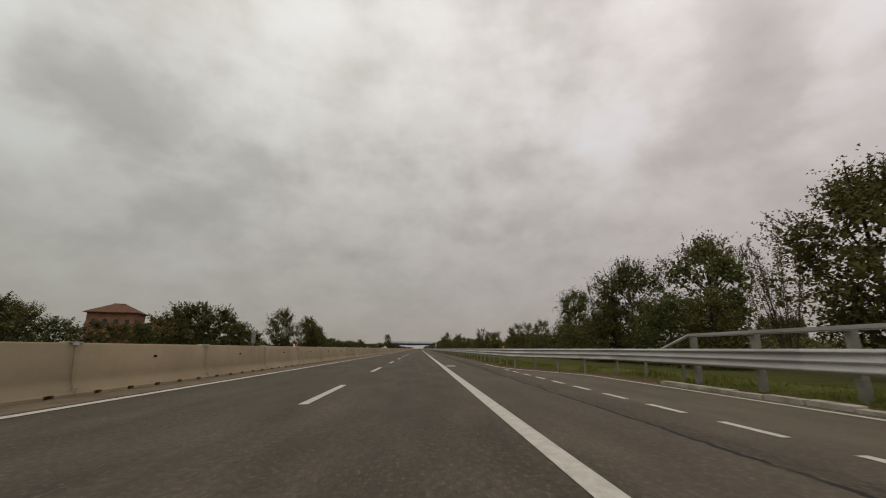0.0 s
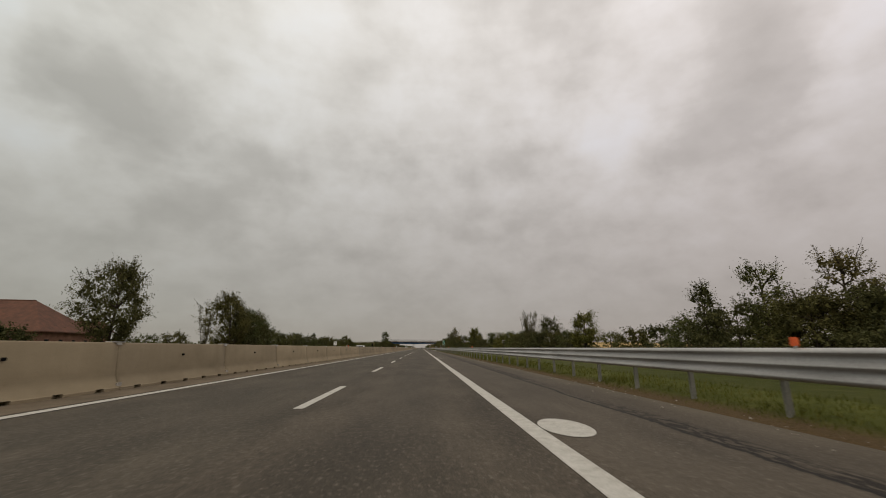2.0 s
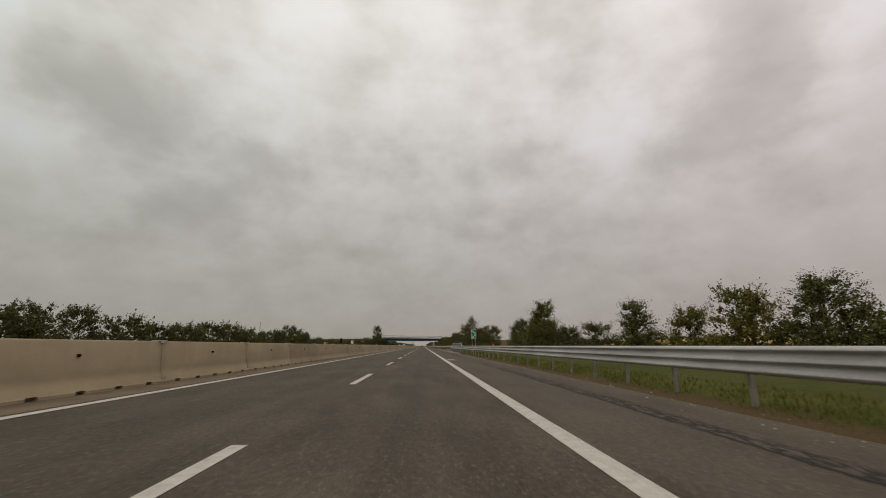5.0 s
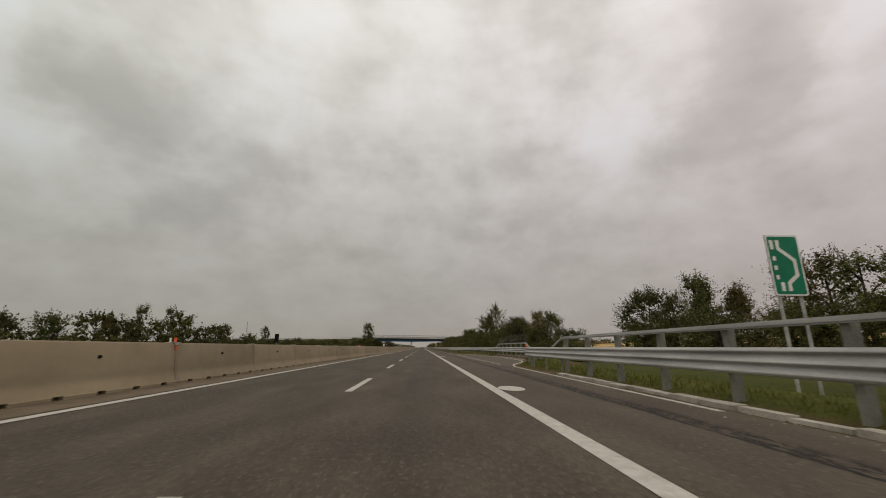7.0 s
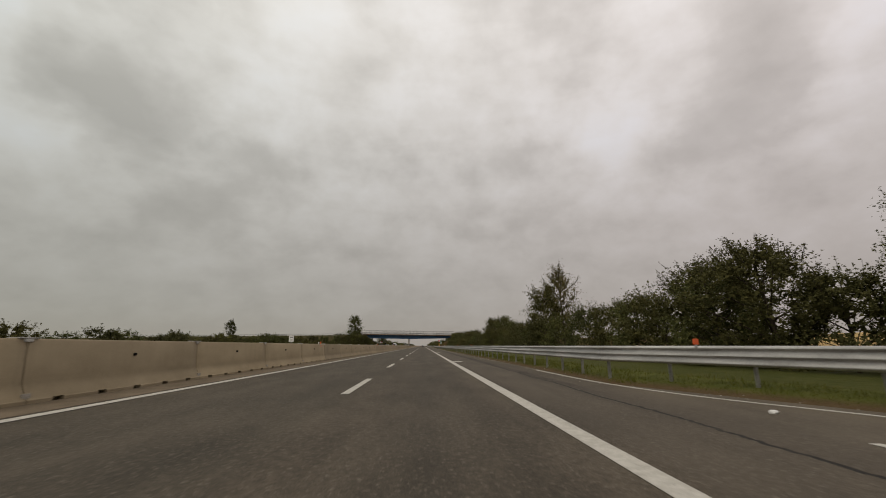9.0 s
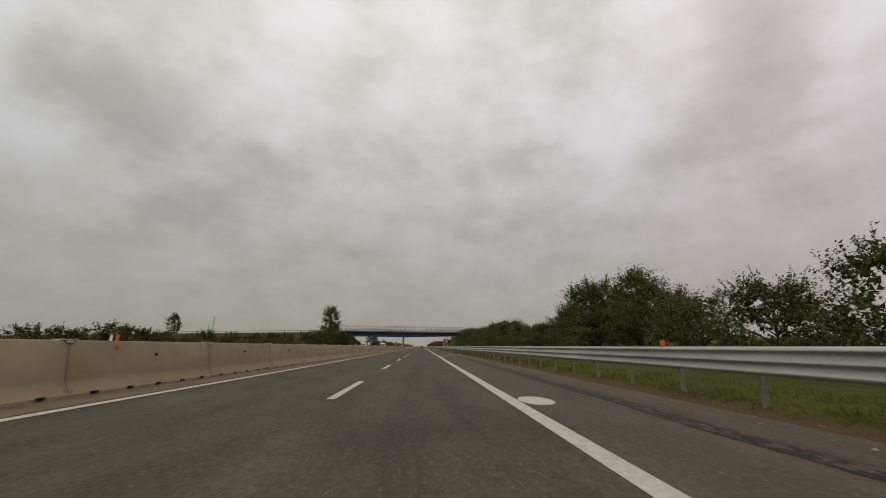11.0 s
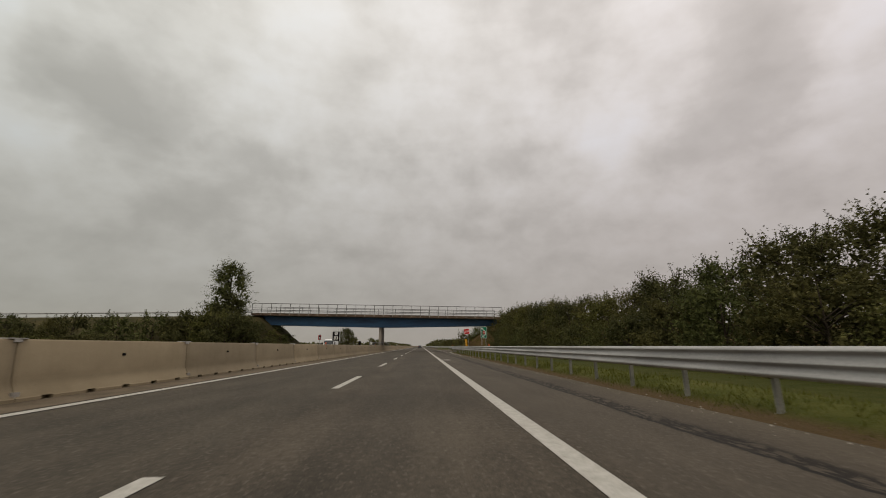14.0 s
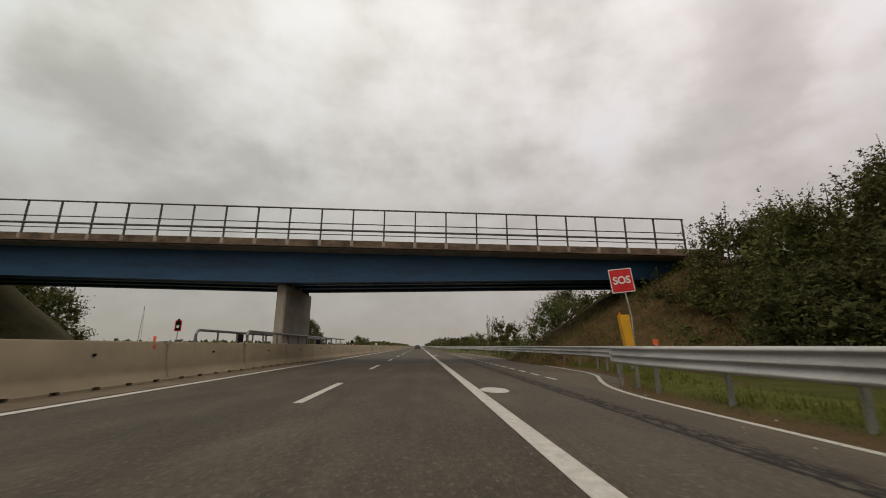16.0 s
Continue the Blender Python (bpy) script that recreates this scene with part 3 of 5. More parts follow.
slab = part("culvert_slab", boxed(BAY_2 - 0.10, BAY_2 + 1.9, 250.4, 265.2, -0.3, 0.26, bevel=0.03), GUTTER)
tagged(slab, "weathered concrete slab over a culvert", "slab", kind="structure")

# ---------------------------------------------------------------- median barrier
SEG = 6.2
prof = [(0, 0), (0, 0.07), (-0.02, 0.085), (-0.095, 0.22), (-0.135, 0.30), (-0.165, 0.38), (-0.185, 0.50), (-0.25, 1.24), (-0.27, 1.265), (-0.43, 1.265), (-0.45, 1.24), (-0.515, 0.50), (-0.535, 0.38), (-0.565, 0.30), (-0.605, 0.22), (-0.68, 0.085), (-0.70, 0.07), (-0.70, 0)]


def barrier_segment():
    """One precast safety-shape barrier element with drain slots cut into its foot."""
    root = thing("concrete_barrier", (BARRIER_X, 0, 0), "precast concrete median barrier element, sandy grey and weathered", "barrier", "median barrier elements")
    bm = bmesh.new()
    n, e = len(prof), 0.02
    slots = [0.70, 1.90, 3.10, 4.30, 5.50]
    # rings along y; at a slot the lowest face of the foot is pushed in
    stations = [(e * 0.4, 0), (e + 0.02, 0)]
    for s in slots:
        stations += [(s - 0.14, 0), (s - 0.135, 1), (s + 0.135, 1), (s + 0.14, 0)]
    stations += [(SEG - e, 0), (SEG - e * 0.4, 0)]
    rings = []
    for i, (y, cut) in enumerate(stations):
        inset = 0.012 if i in (0, len(stations) - 1) else 0.0
        ring = []
        for j, (x, z) in enumerate(prof):
            xx = x - inset if x > -0.35 else x + inset
            if cut and j in (0, 1):
                xx -= 0.16
            ring.append(bm.verts.new((xx, y, z - (inset if z > 1 else 0))))
        rings.append(ring)
    for a, b in zip(rings, rings[1:]):
        for j in range(n - 1):
            bm.faces.new((a[j], a[j + 1], b[j + 1], b[j]))
    bm.faces.new(rings[0][::-1])
    bm.faces.new(rings[-1])
    bmesh.ops.recalc_face_normals(bm, faces=bm.faces)
    for f in bm.faces:
        f.smooth = len(f.verts) == 4 and 0.19 < f.calc_center_median().z < 1.2
    part("element", bm, CONCRETE, root)
    bm = bmesh.new()
    box(bm, -0.47, -0.225, SEG - 0.22, SEG + 0.22, 1.265, 1.29, 0.008)
    box(bm, -0.245, -0.222, SEG - 0.10, SEG + 0.10, 1.20, 1.26, 0.008)
    part("coupling_bracket", bm, CAP, root, "pale steel coupling plate over the joint")
    part("reflector", boxed(-0.23, -0.17, 3.04, 3.13, 0.86, 0.93, bevel=0.01), BLACK, root, "small dark reflector stud")
    part("foot_plate", boxed(-0.075, -0.035, SEG - 0.10, SEG + 0.10, 0.075, 0.20, bevel=0.008), KERB, root, "mortar pocket at the joint")
    return root


seg = barrier_segment()
first = -33.0
seg.location.y = first
for k in range(1, 130):
    copy_thing(seg, pose(BARRIER_X, first + SEG * k, 0))
y0 = first + SEG * 130
far_barrier = part("concrete_barrier", prism([(BARRIER_X + u, v) for u, v in prof], "y", y0, Y_FAR, CONCRETE, "element"), CONCRETE)
tagged(far_barrier, "distant run of concrete median barrier", "barrier", kind="stuff")

# red and white delineators on the barrier
for k in range(0, 16):
    y = 28.6 + 39.76 * k
    d = thing("delineator", (BARRIER_X - 0.35, y, 1.265), "orange and white delineator fixed on the barrier top", "delineator", "median delineators")
    part("orange_plate", boxed(0.03, 0.12, -0.012, 0.012, -0.005, 0.17, bevel=0.005), ORANGE, d)
    part("white_plate", boxed(-0.12, -0.05, -0.012, 0.012, -0.005, 0.16, bevel=0.005), WHITE, d)
    part("side_plate", boxed(0.105, 0.135, -0.06, 0.06, -0.22, -0.10, bevel=0.004), ORANGE, d)

# ---------------------------------------------------------------- guard rail
TOP = 1.12
WAVE = [(0.0, 0.0), (0.03, -0.006), (0.064, -0.036), (0.077, -0.060), (0.075, -0.074), (0.022, -0.098), (0.009, -0.112), (0.013, -0.150), (0.048, -0.205), (0.077, -0.236), (0.082, -0.250), (0.075, -0.263), (0.022, -0.287), (0.009, -0.300), (0.013, -0.335), (0.048, -0.385), (0.077, -0.415), (0.080, -0.430), (0.07, -0.450), (0.035, -0.478), (0.0, -0.487)]


def beam_mesh(length):
    """Three-wave beam of steel sheet; the waves face -x."""
    t, verts, n = 0.005, [], len(WAVE)
    for y in (0.0, length):
        verts += [(-u, y, TOP + v) for u, v in WAVE] + [(-u + t, y, TOP + v) for u, v in WAVE]
    faces = []
    for j in range(n - 1):
        faces += [(j, j + 1, 2 * n + j + 1, 2 * n + j), (n + j, 3 * n + j, 3 * n + j + 1, n + j + 1)]
    e = len(verts)
    verts += [verts[k] for k in (0, 2 * n, 3 * n, n, n - 1, 2 * n - 1, 4 * n - 1, 3 * n - 1)]
    faces += [(e, e + 1, e + 2, e + 3), (e + 4, e + 5, e + 6, e + 7)]
    me = mesh_of("beam", verts, faces, STEEL)
    me.polygons.foreach_set("use_smooth", [True] * len(me.polygons))
    return me


def post_mesh(h, deep=0.09, wide=0.06):
    """C-shaped steel post."""
    t = 0.008
    out_line = [(0, -wide / 2), (deep, -wide / 2), (deep, -wide / 2 + t), (t, -wide / 2 + t), (t, wide / 2 - t), (deep, wide / 2 - t), (deep, wide / 2), (0, wide / 2)]
    return plate(out_line, -0.1, h + 0.1, POST_STEEL, "post")


BEAM, POST, TALL_POST = beam_mesh(4.505), post_mesh(TOP - 0.05), post_mesh(1.5, 0.16, 0.14)
SPACER = boxed(0.0, 0.14, -0.05, 0.05, TOP - 0.33, TOP - 0.16)
spacer_mesh = bpy.data.meshes.new("spacer")
SPACER.to_mesh(spacer_mesh)
SPACER.free()
spacer_mesh.materials.append(STEEL)
guard_path = [(BAY_X, -49.0), (BAY_X, 17.0), (GUARD_X, 24.0), (GUARD_X, 236.0), (6.2, 238.5), (8.3, 243.0), (BAY_2, 247.0), (BAY_2, 280.0), (GUARD_X, 288.0), (GUARD_X, 501.5), (6.2, 504.0), (8.1, 508.0), (BAY_X, 511.0), (BAY_X, 555), (GUARD_X, 566), (GUARD_X, 900)]


# stretches where the taller parapet posts carry the beam
CULVERTS = ((-30.0, 12.0), (214.5, 231.0), (251.0, 264.6))


def run_guard(path, label, flip=False):
    root = thing("guardrail", (0, 0, 0), label, "guardrail")
    for (xa, ya), (xb, yb) in zip(path, path[1:]):
        length = math.hypot(xb - xa, yb - ya)
        turn = math.degrees(math.atan2(-(xb - xa), yb - ya))
        count = max(1, round(length / 4.5))
        step = length / count
        for k in range(count):
            f = k / count
            b = part("beam", BEAM, STEEL, root)
            b.matrix_local = pose(xa + (xb - xa) * f, ya + (yb - ya) * f, 0, 0, 0, turn + (180 if flip else 0)) @ Matrix.Diagonal((1, step / 4.5 * (-1 if flip else 1), 1, 1))
            for h in (0.0, 0.5):
                g = f + h / count
                px, py = xa + (xb - xa) * g, ya + (yb - ya) * g
                if not flip and any(low <= py <= high for low, high in CULVERTS):
                    continue
                s = -1 if flip else 1
                o = part("post", POST, STEEL, root)
                o.matrix_local = pose(px + s * 0.16, py, 0, 0, 0, turn + (180 if flip else 0))
                o = part("spacer", spacer_mesh, STEEL, root)
                o.matrix_local = pose(px + s * 0.01, py, 0, 0, 0, turn + (180 if flip else 0))
    return root


run_guard(guard_path, "galvanised three-wave steel guardrail on posts in the verge")
run_guard([(-22.6, -40.0), (-22.6, 500.0)], "galvanised steel guardrail of the opposite carriageway", flip=True)


def parapet(x, y0, y1, label, fenced=False):
    """Upper box rail on tall posts above the beam, sloping down at its ends."""
    root = thing("parapet_rail", (x, y0, 0), label, "railing", "upper parapet rails")
    n = max(2, round((y1 - y0) / 2.3))
    for k in range(n + 1):
        o = part("post", TALL_POST, STEEL, root)
        o.location = (0.18, (y1 - y0) * k / n, 0)
    part("top_rail", boxed(0.06, 0.20, 0, y1 - y0, 1.46, 1.57, bevel=0.03), STEEL, root)
    bm = bmesh.new()
    tube(bm, (0.13, y1 - y0, 1.52), (0.13, y1 - y0 + 1.6, 1.08), 0.05, 0.05, 8)
    part("end_rail", bm, STEEL, root)
    bm = bmesh.new()
    tube(bm, (0.13, 0, 1.52), (0.13, -1.6, 1.08), 0.05, 0.05, 8)
    part("end_rail", bm, STEEL, root)
    if fenced:
        # thin poles on the posts, with wire mesh strained between them
        for k in range(n + 1):
            y = (y1 - y0) * k / n
            part("fence_pole", tube(bmesh.new(), (0.24, y, 1.2), (0.24, y, 2.38), 0.026, 0.026, 6), RAIL_GREY, root)
        bm = bmesh.new()
        for z in np.arange(1.62, 2.36, 0.12):
            tube(bm, (0.24, 0, z), (0.24, y1 - y0, z), 0.0012, 0.0012, 3)
        for y in np.arange(0.12, y1 - y0, 0.12):
            tube(bm, (0.24, y, 1.6), (0.24, y, 2.34), 0.0009, 0.0009, 3)
        part("wire_mesh", bm, STEEL, root, "fine steel wire mesh")


parapet(BAY_X, -30.0, 12.0, "grey steel parapet rail over a culvert, above the guardrail")
parapet(GUARD_X, 214.5, 231.0, "grey steel parapet rail over a culvert, above the guardrail")
parapet(-23.0, -10.0, 22.0, "grey steel parapet rail of the opposite carriageway")
parapet(BAY_2, 251.0, 264.6, "grey steel parapet rail carrying a thin wire fence", True)

for y in (26.1, 66.3, 105.0, 145.0, 185.0, 236.6, 283.2, 325.0, 345.0, 388.2, 424.0, 462.0, 501.0, 545.0):
    x = BAY_2 if 244 < y < 281 else BAY_X if y > 509 else GUARD_X
    tone = "white" if y == 388.2 else "orange"
    d = thing("reflector_post", (x - 0.02, y, TOP), tone + " reflector box on the guardrail top", "reflector", "guardrail reflectors")
    part("reflector_box", boxed(-0.06, 0.06, -0.025, 0.025, 0.02, 0.155, bevel=0.012), WHITE if tone == "white" else ORANGE, d)
    part("bracket", boxed(-0.02, 0.02, -0.02, 0.02, -0.06, 0.03), STEEL, d)


# ---------------------------------------------------------------- trees
def rot_to(dirs):
    """Two unit vectors across each direction."""
    ref = np.where(np.abs(dirs[:, 2:3]) < 0.9, [[0, 0, 1.0]], [[1.0, 0, 0]])
    u = np.cross(dirs, ref)
    u /= np.linalg.norm(u, axis=1, keepdims=True)
    return u, np.cross(dirs, u)


def leaf_mesh(name, centres, size, r, mat, flat_up=0.3):
    """Small pointed leaves at random turns, one island each."""
    n = len(centres)
    d = r.normal(size=(n, 3))
    d[:, 2] += flat_up
    d /= np.linalg.norm(d, axis=1, keepdims=True)
    u, v = rot_to(d)
    a = r.uniform(0, 2 * np.pi, (n, 1))
    u, v = u * np.cos(a) + v * np.sin(a), v * np.cos(a) - u * np.sin(a)
    s = (size * r.uniform(0.6, 1.35, (n, 1)))
    tip = centres + u * s
    le, ri = centres - u * s * 0.7 + v * s * 0.62, centres - u * s * 0.7 - v * s * 0.62
    verts = np.stack([le, ri, tip], 1).reshape(-1, 3)
    me = bpy.data.meshes.new(name)
    me.vertices.add(3 * n)
    me.vertices.foreach_set("co", verts.astype(np.float32).ravel())
    me.loops.add(3 * n)
    me.loops.foreach_set("vertex_index", np.arange(3 * n, dtype=np.int32))
    me.polygons.add(n)
    me.polygons.foreach_set("loop_start", np.arange(0, 3 * n, 3, dtype=np.int32))
    me.materials.append(mat)
    me.update(calc_edges=True)
    return me


def limb_mesh(name, limbs, sides=4):
    """Tapered limbs: each a list of (point, radius)."""
    verts, faces = [], []
    for path in limbs:
        start = len(verts)
        for i, (p, rad) in enumerate(path):
            q = path[min(i + 1, len(path) - 1)][0] - path[max(i - 1, 0)][0]
            q = q / (np.linalg.norm(q) + 1e-9)
            u, v = rot_to(q[None])
            for k in range(sides):
                ang = 2 * math.pi * k / sides
                verts.append(p + rad * (u[0] * math.cos(ang) + v[0] * math.sin(ang)))
            if i:
                b = start + i * sides
                for k in range(sides):
                    faces.append((b - sides + k, b - sides + (k + 1) % sides, b + (k + 1) % sides, b + k))
    return mesh_of(name, verts, faces, BARK, True)


def grow(seed, height, radius, clumps, leaves, leaf, mat, shape="round", bare=0.16, clump_r=0.75, shoot=0.32):
    """Trunk, limbs and a crown of leaf clumps with an uneven outline. Returns two meshes."""
    r = np.random.default_rng(seed)
    lean = r.normal(0, 0.03, 2)
    c = []
    lobes = r.uniform(0.7, 1.2, 9)
    while len(c) < clumps:
        t = r.uniform(0, 1)
        if shape == "round":
            prof_r = math.sin(math.pi * min(1, 0.12 + 0.85 * t)) ** 0.7
        elif shape == "bush":
            prof_r = math.cos(t * 1.35) ** 0.6
        elif shape == "tall":
            prof_r = 0.35 + 0.65 * math.sin(math.pi * min(1, 0.2 + 0.78 * t))
        else:
            prof_r = max(0.06, 1.0 - t) ** 0.8
        ang = r.uniform(0, 2 * np.pi)
        lobe = lobes[int(ang / (2 * np.pi) * 8.99)] * (0.8 + 0.4 * lobes[int(t * 8.99)])
        rad = radius * prof_r * lobe * r.uniform(0.25, 1.0) ** 0.5
        z = height * (bare + (1 - bare) * t) * (0.96 + 0.05 * lobes[int(ang * 1.4) % 9])
        c.append((rad * math.cos(ang) + lean[0] * z, rad * math.sin(ang) + lean[1] * z, z))
    c = np.array(c)
    limbs = [[(np.array([lean[0] * z, lean[1] * z, z]), 0.022 * height * (1 - 0.9 * z / height)) for z in np.linspace(-0.15, height * 0.93, 7)]]
    for p in c[r.permutation(len(c))[: min(len(c), 26)]]:
        z0 = max(0.12 * height, p[2] - 0.55 * np.hypot(p[0], p[1]) - 0.08 * height)
        a = np.array([lean[0] * z0, lean[1] * z0, z0])
        bend = (a + p) / 2 + np.array([0, 0, 0.06 * height * r.uniform(-0.5, 0.6)])
        limbs.append([(a, 0.0085 * height), (bend, 0.005 * height), (p, 0.0016 * height)])
    # leafy sprays: eight twigs to a clump, pointing outwards and up, and larger leaves in the heart of each clump
    heart = int(leaves * 0.38)
    idx = r.integers(0, len(c), heart)
    core = c[idx] * np.array([0.84, 0.84, 0.96]) + r.normal(size=(heart, 3)) * clump_r * np.array([0.33, 0.33, 0.28])
    n_twigs = len(c) * 8
    foot = np.repeat(c, 8, 0) + r.normal(size=(n_twigs, 3)) * clump_r * 0.30
    aim = foot * np.array([1.0, 1.0, 0.0]) / radius * 0.75 + np.array([0, 0, 0.42]) + r.normal(size=(n_twigs, 3)) * np.array([0.42, 0.42, 0.30])
    aim /= np.linalg.norm(aim, axis=1, keepdims=True)
    reach = clump_r * r.uniform(0.55, 1.75, n_twigs)[:, None]
    k = r.integers(0, n_twigs, leaves - heart)
    along = r.uniform(0, 1, (leaves - heart, 1)) ** 0.8
    pts = foot[k] + aim[k] * reach[k] * along + r.normal(size=(leaves - heart, 3)) * (0.13 - 0.07 * along) * (height / 9.0) ** 0.5
    pts = np.vstack([core, pts])
    sizes = np.concatenate([leaf * r.uniform(1.0, 1.65, heart), np.full(leaves - heart, leaf * 0.62)])
    # loose shoots sticking out of the outline
    shoots = c[np.argsort(-c[:, 2] - 0.5 * np.hypot(c[:, 0], c[:, 1]))[: max(10, clumps // 4)]]
    extra = []
    for p in shoots:
        d = np.array([p[0] * 0.22 + r.normal() * 0.14, p[1] * 0.22 + r.normal() * 0.14, radius * shoot]) * r.uniform(0.35, 1.25)
        for k in r.uniform(0, 1, 15):
            extra.append(p + d * k + r.normal(size=3) * (0.11 - 0.06 * k))
        limbs.append([(p, 0.003 * height), (p + d * 0.5, 0.002 * height), (p + d, 0.001 * height)])
    pts = np.vstack([pts, np.array(extra)])
    sizes = np.concatenate([sizes, np.full(len(extra), leaf * 0.72)])[:, None]
    pts[:, 2] = np.maximum(pts[:, 2], 0.1)
    fit_top = height / np.quantile(pts[:, 2], 0.997)
    pts[:, 2] *= fit_top
    limbs = [[(q * np.array([1, 1, fit_top]), w_) for q, w_ in path] for path in limbs]
    return limb_mesh("trunk", limbs), leaf_mesh("crown", pts, sizes, r, mat)


def twiggy(seed, height, radius, mat, leaves=2600):
    """A thin tree that is almost bare: several steep stems, many fine twigs, few small leaves."""
    r = np.random.default_rng(seed)
    limbs, tips = [], []
    for k in range(9):
        ang, lean = 2 * np.pi * k / 9 + r.uniform(-0.3, 0.3), radius * r.uniform(0.15, 0.75)
        top = height * r.uniform(0.68, 1.0)
        end = np.array([lean * math.cos(ang), lean * math.sin(ang), top])
        stem = [(end * np.array([f ** 0.8, f ** 0.8, f]) + np.array([0, 0, -0.15 * (f == 0)]), 0.0048 * height * (1 - 0.85 * f)) for f in np.linspace(0, 1, 6)]
        limbs.append(stem)
        for q in range(26):
            f = r.uniform(0.22, 0.97)
            foot = end * np.array([f ** 0.8, f ** 0.8, f])
            turn = r.uniform(0, 2 * np.pi)
            side = np.array([math.cos(turn) * 0.34, math.sin(turn) * 0.34, r.uniform(0.7, 1.1)]) * height * r.uniform(0.06, 0.15) * (1.15 - 0.6 * f)
            limbs.append([(foot, 0.0016 * height), (foot + side * 0.5, 0.0011 * height), (foot + side, 0.0005 * height)])
            tips.append((foot, foot + side))
    pts = []
    for i in r.integers(0, len(tips), leaves):
        p, q = tips[i]
        pts.append(p + (q - p) * r.uniform(0.1, 1.08) + r.normal(size=3) * 0.055)
    return limb_mesh("trunk", limbs, 4), leaf_mesh("crown", np.array(pts), 0.046, r, mat)


KINDS, SPARSE = {}, {}


def kind_of_tree(kind, height, leaf, shape, bare, clump_r, shoot, variants, thin=0.34, larger=1.68):
    """Variants of one kind, and the same with fewer, larger leaves for the far side and the distance."""
    KINDS[kind] = [grow(seed, height, radius, clumps, leaves, leaf, mat, shape, bare, clump_r, shoot) for seed, radius, clumps, leaves, mat in variants]
    SPARSE[kind] = [grow(seed, height, radius, int(clumps * 0.6), int(leaves * thin), leaf * larger, mat, shape, bare, clump_r, shoot) for seed, radius, clumps, leaves, mat in variants]


kind_of_tree("round", 9.0, 0.117, "round", 0.16, 0.75, 0.32, [(11, 3.3, 190, 14000, LEAF_DARK), (12, 2.9, 170, 12800, LEAF_MID), (13, 3.6, 210, 14600, LEAF_DARK)], 0.28)
kind_of_tree("tall", 9.0, 0.12, "tall", 0.06, 0.75, 0.32, [(21, 2.2, 130, 10500, LEAF_MID), (22, 2.5, 130, 10500, LEAF_DARK)])
kind_of_tree("bush", 5.0, 0.103, "bush", 0.02, 0.55, 0.32, [(31, 2.8, 120, 7700, LEAF_DARK), (32, 2.6, 110, 7400, LEAF_MID), (33, 3.1, 130, 8000, LEAF_DARK), (35, 2.6, 110, 7000, LEAF_MID), (36, 2.9, 120, 7700, LEAF_DARK)], 0.40, 1.55)
kind_of_tree("hedge", 7.5, 0.108, "bush", 0.02, 0.62, 0.32, [(81, 3.0, 200, 11600, LEAF_DARK), (82, 2.8, 190, 11200, LEAF_MID), (83, 3.2, 210, 11600, LEAF_DARK)], 0.44, 1.48)
kind_of_tree("cone", 9.0, 0.12, "cone", 0.06, 0.75, 0.32, [(41, 2.6, 120, 9000, LEAF_DRY), (42, 2.2, 100, 8000, LEAF_MID)])
kind_of_tree("spire", 9.0, 0.12, "cone", 0.03, 0.75, 0.30, [(43, 2.6, 150, 11500, LEAF_DARK)])
kind_of_tree("airy", 9.0, 0.085, "round", 0.20, 0.62, 0.34, [(44, 2.3, 120, 8200, LEAF_DRY)])
kind_of_tree("turning", 9.0, 0.12, "tall", 0.04, 0.75, 0.32, [(51, 1.8, 120, 10500, LEAF_TURN), (52, 2.0, 120, 10000, LEAF_MID)])
kind_of_tree("upright", 8.0, 0.095, "tall", 0.02, 0.55, 0.55, [(71, 1.7, 74, 5200, LEAF_MID), (73, 1.5, 74, 5200, LEAF_DARK), (74, 1.8, 74, 5200, LEAF_DRY)], 0.8, 1.12)
kind_of_tree("pale", 5.0, 0.10, "bush", 0.02, 0.55, 0.30, [(37, 2.5, 115, 8200, LEAF_TURN), (38, 2.2, 105, 7800, LEAF_TURN)], 0.7, 1.15)
KINDS["twiggy"] = SPARSE["twiggy"] = [twiggy(61, 8.0, 1.9, LEAF_DRY, 4200), twiggy(62, 8.0, 2.2, LEAF_DRY, 3400)]
WORDS = {
    "round": ("tree", "broad leafy tree with a dark green rounded crown", 9.0), "tall": ("tree", "tall leafy green tree with an uneven crown", 9.0),
    "bush": ("bush", "dense dark green bush in the roadside hedge", 5.0), "hedge": ("bush", "tall dense roadside bush with dark green leaves", 7.5), "cone": ("tree", "conical tree with leaves turning brown", 9.0),
    "spire": ("tree", "tall dark green tree with a ragged pointed crown", 9.0), "airy": ("tree", "tall thin-leaved tree turning brown", 9.0),
    "pale": ("bush", "rounded bush with pale yellow-green leaves", 5.0),
    "turning": ("tree", "roadside tree with yellowing green leaves", 9.0), "twiggy": ("tree", "thin, nearly bare tree with fine twigs", 8.0),
    "upright": ("tree", "slender upright young tree with sparse leaves", 8.0),
}
counter = {}


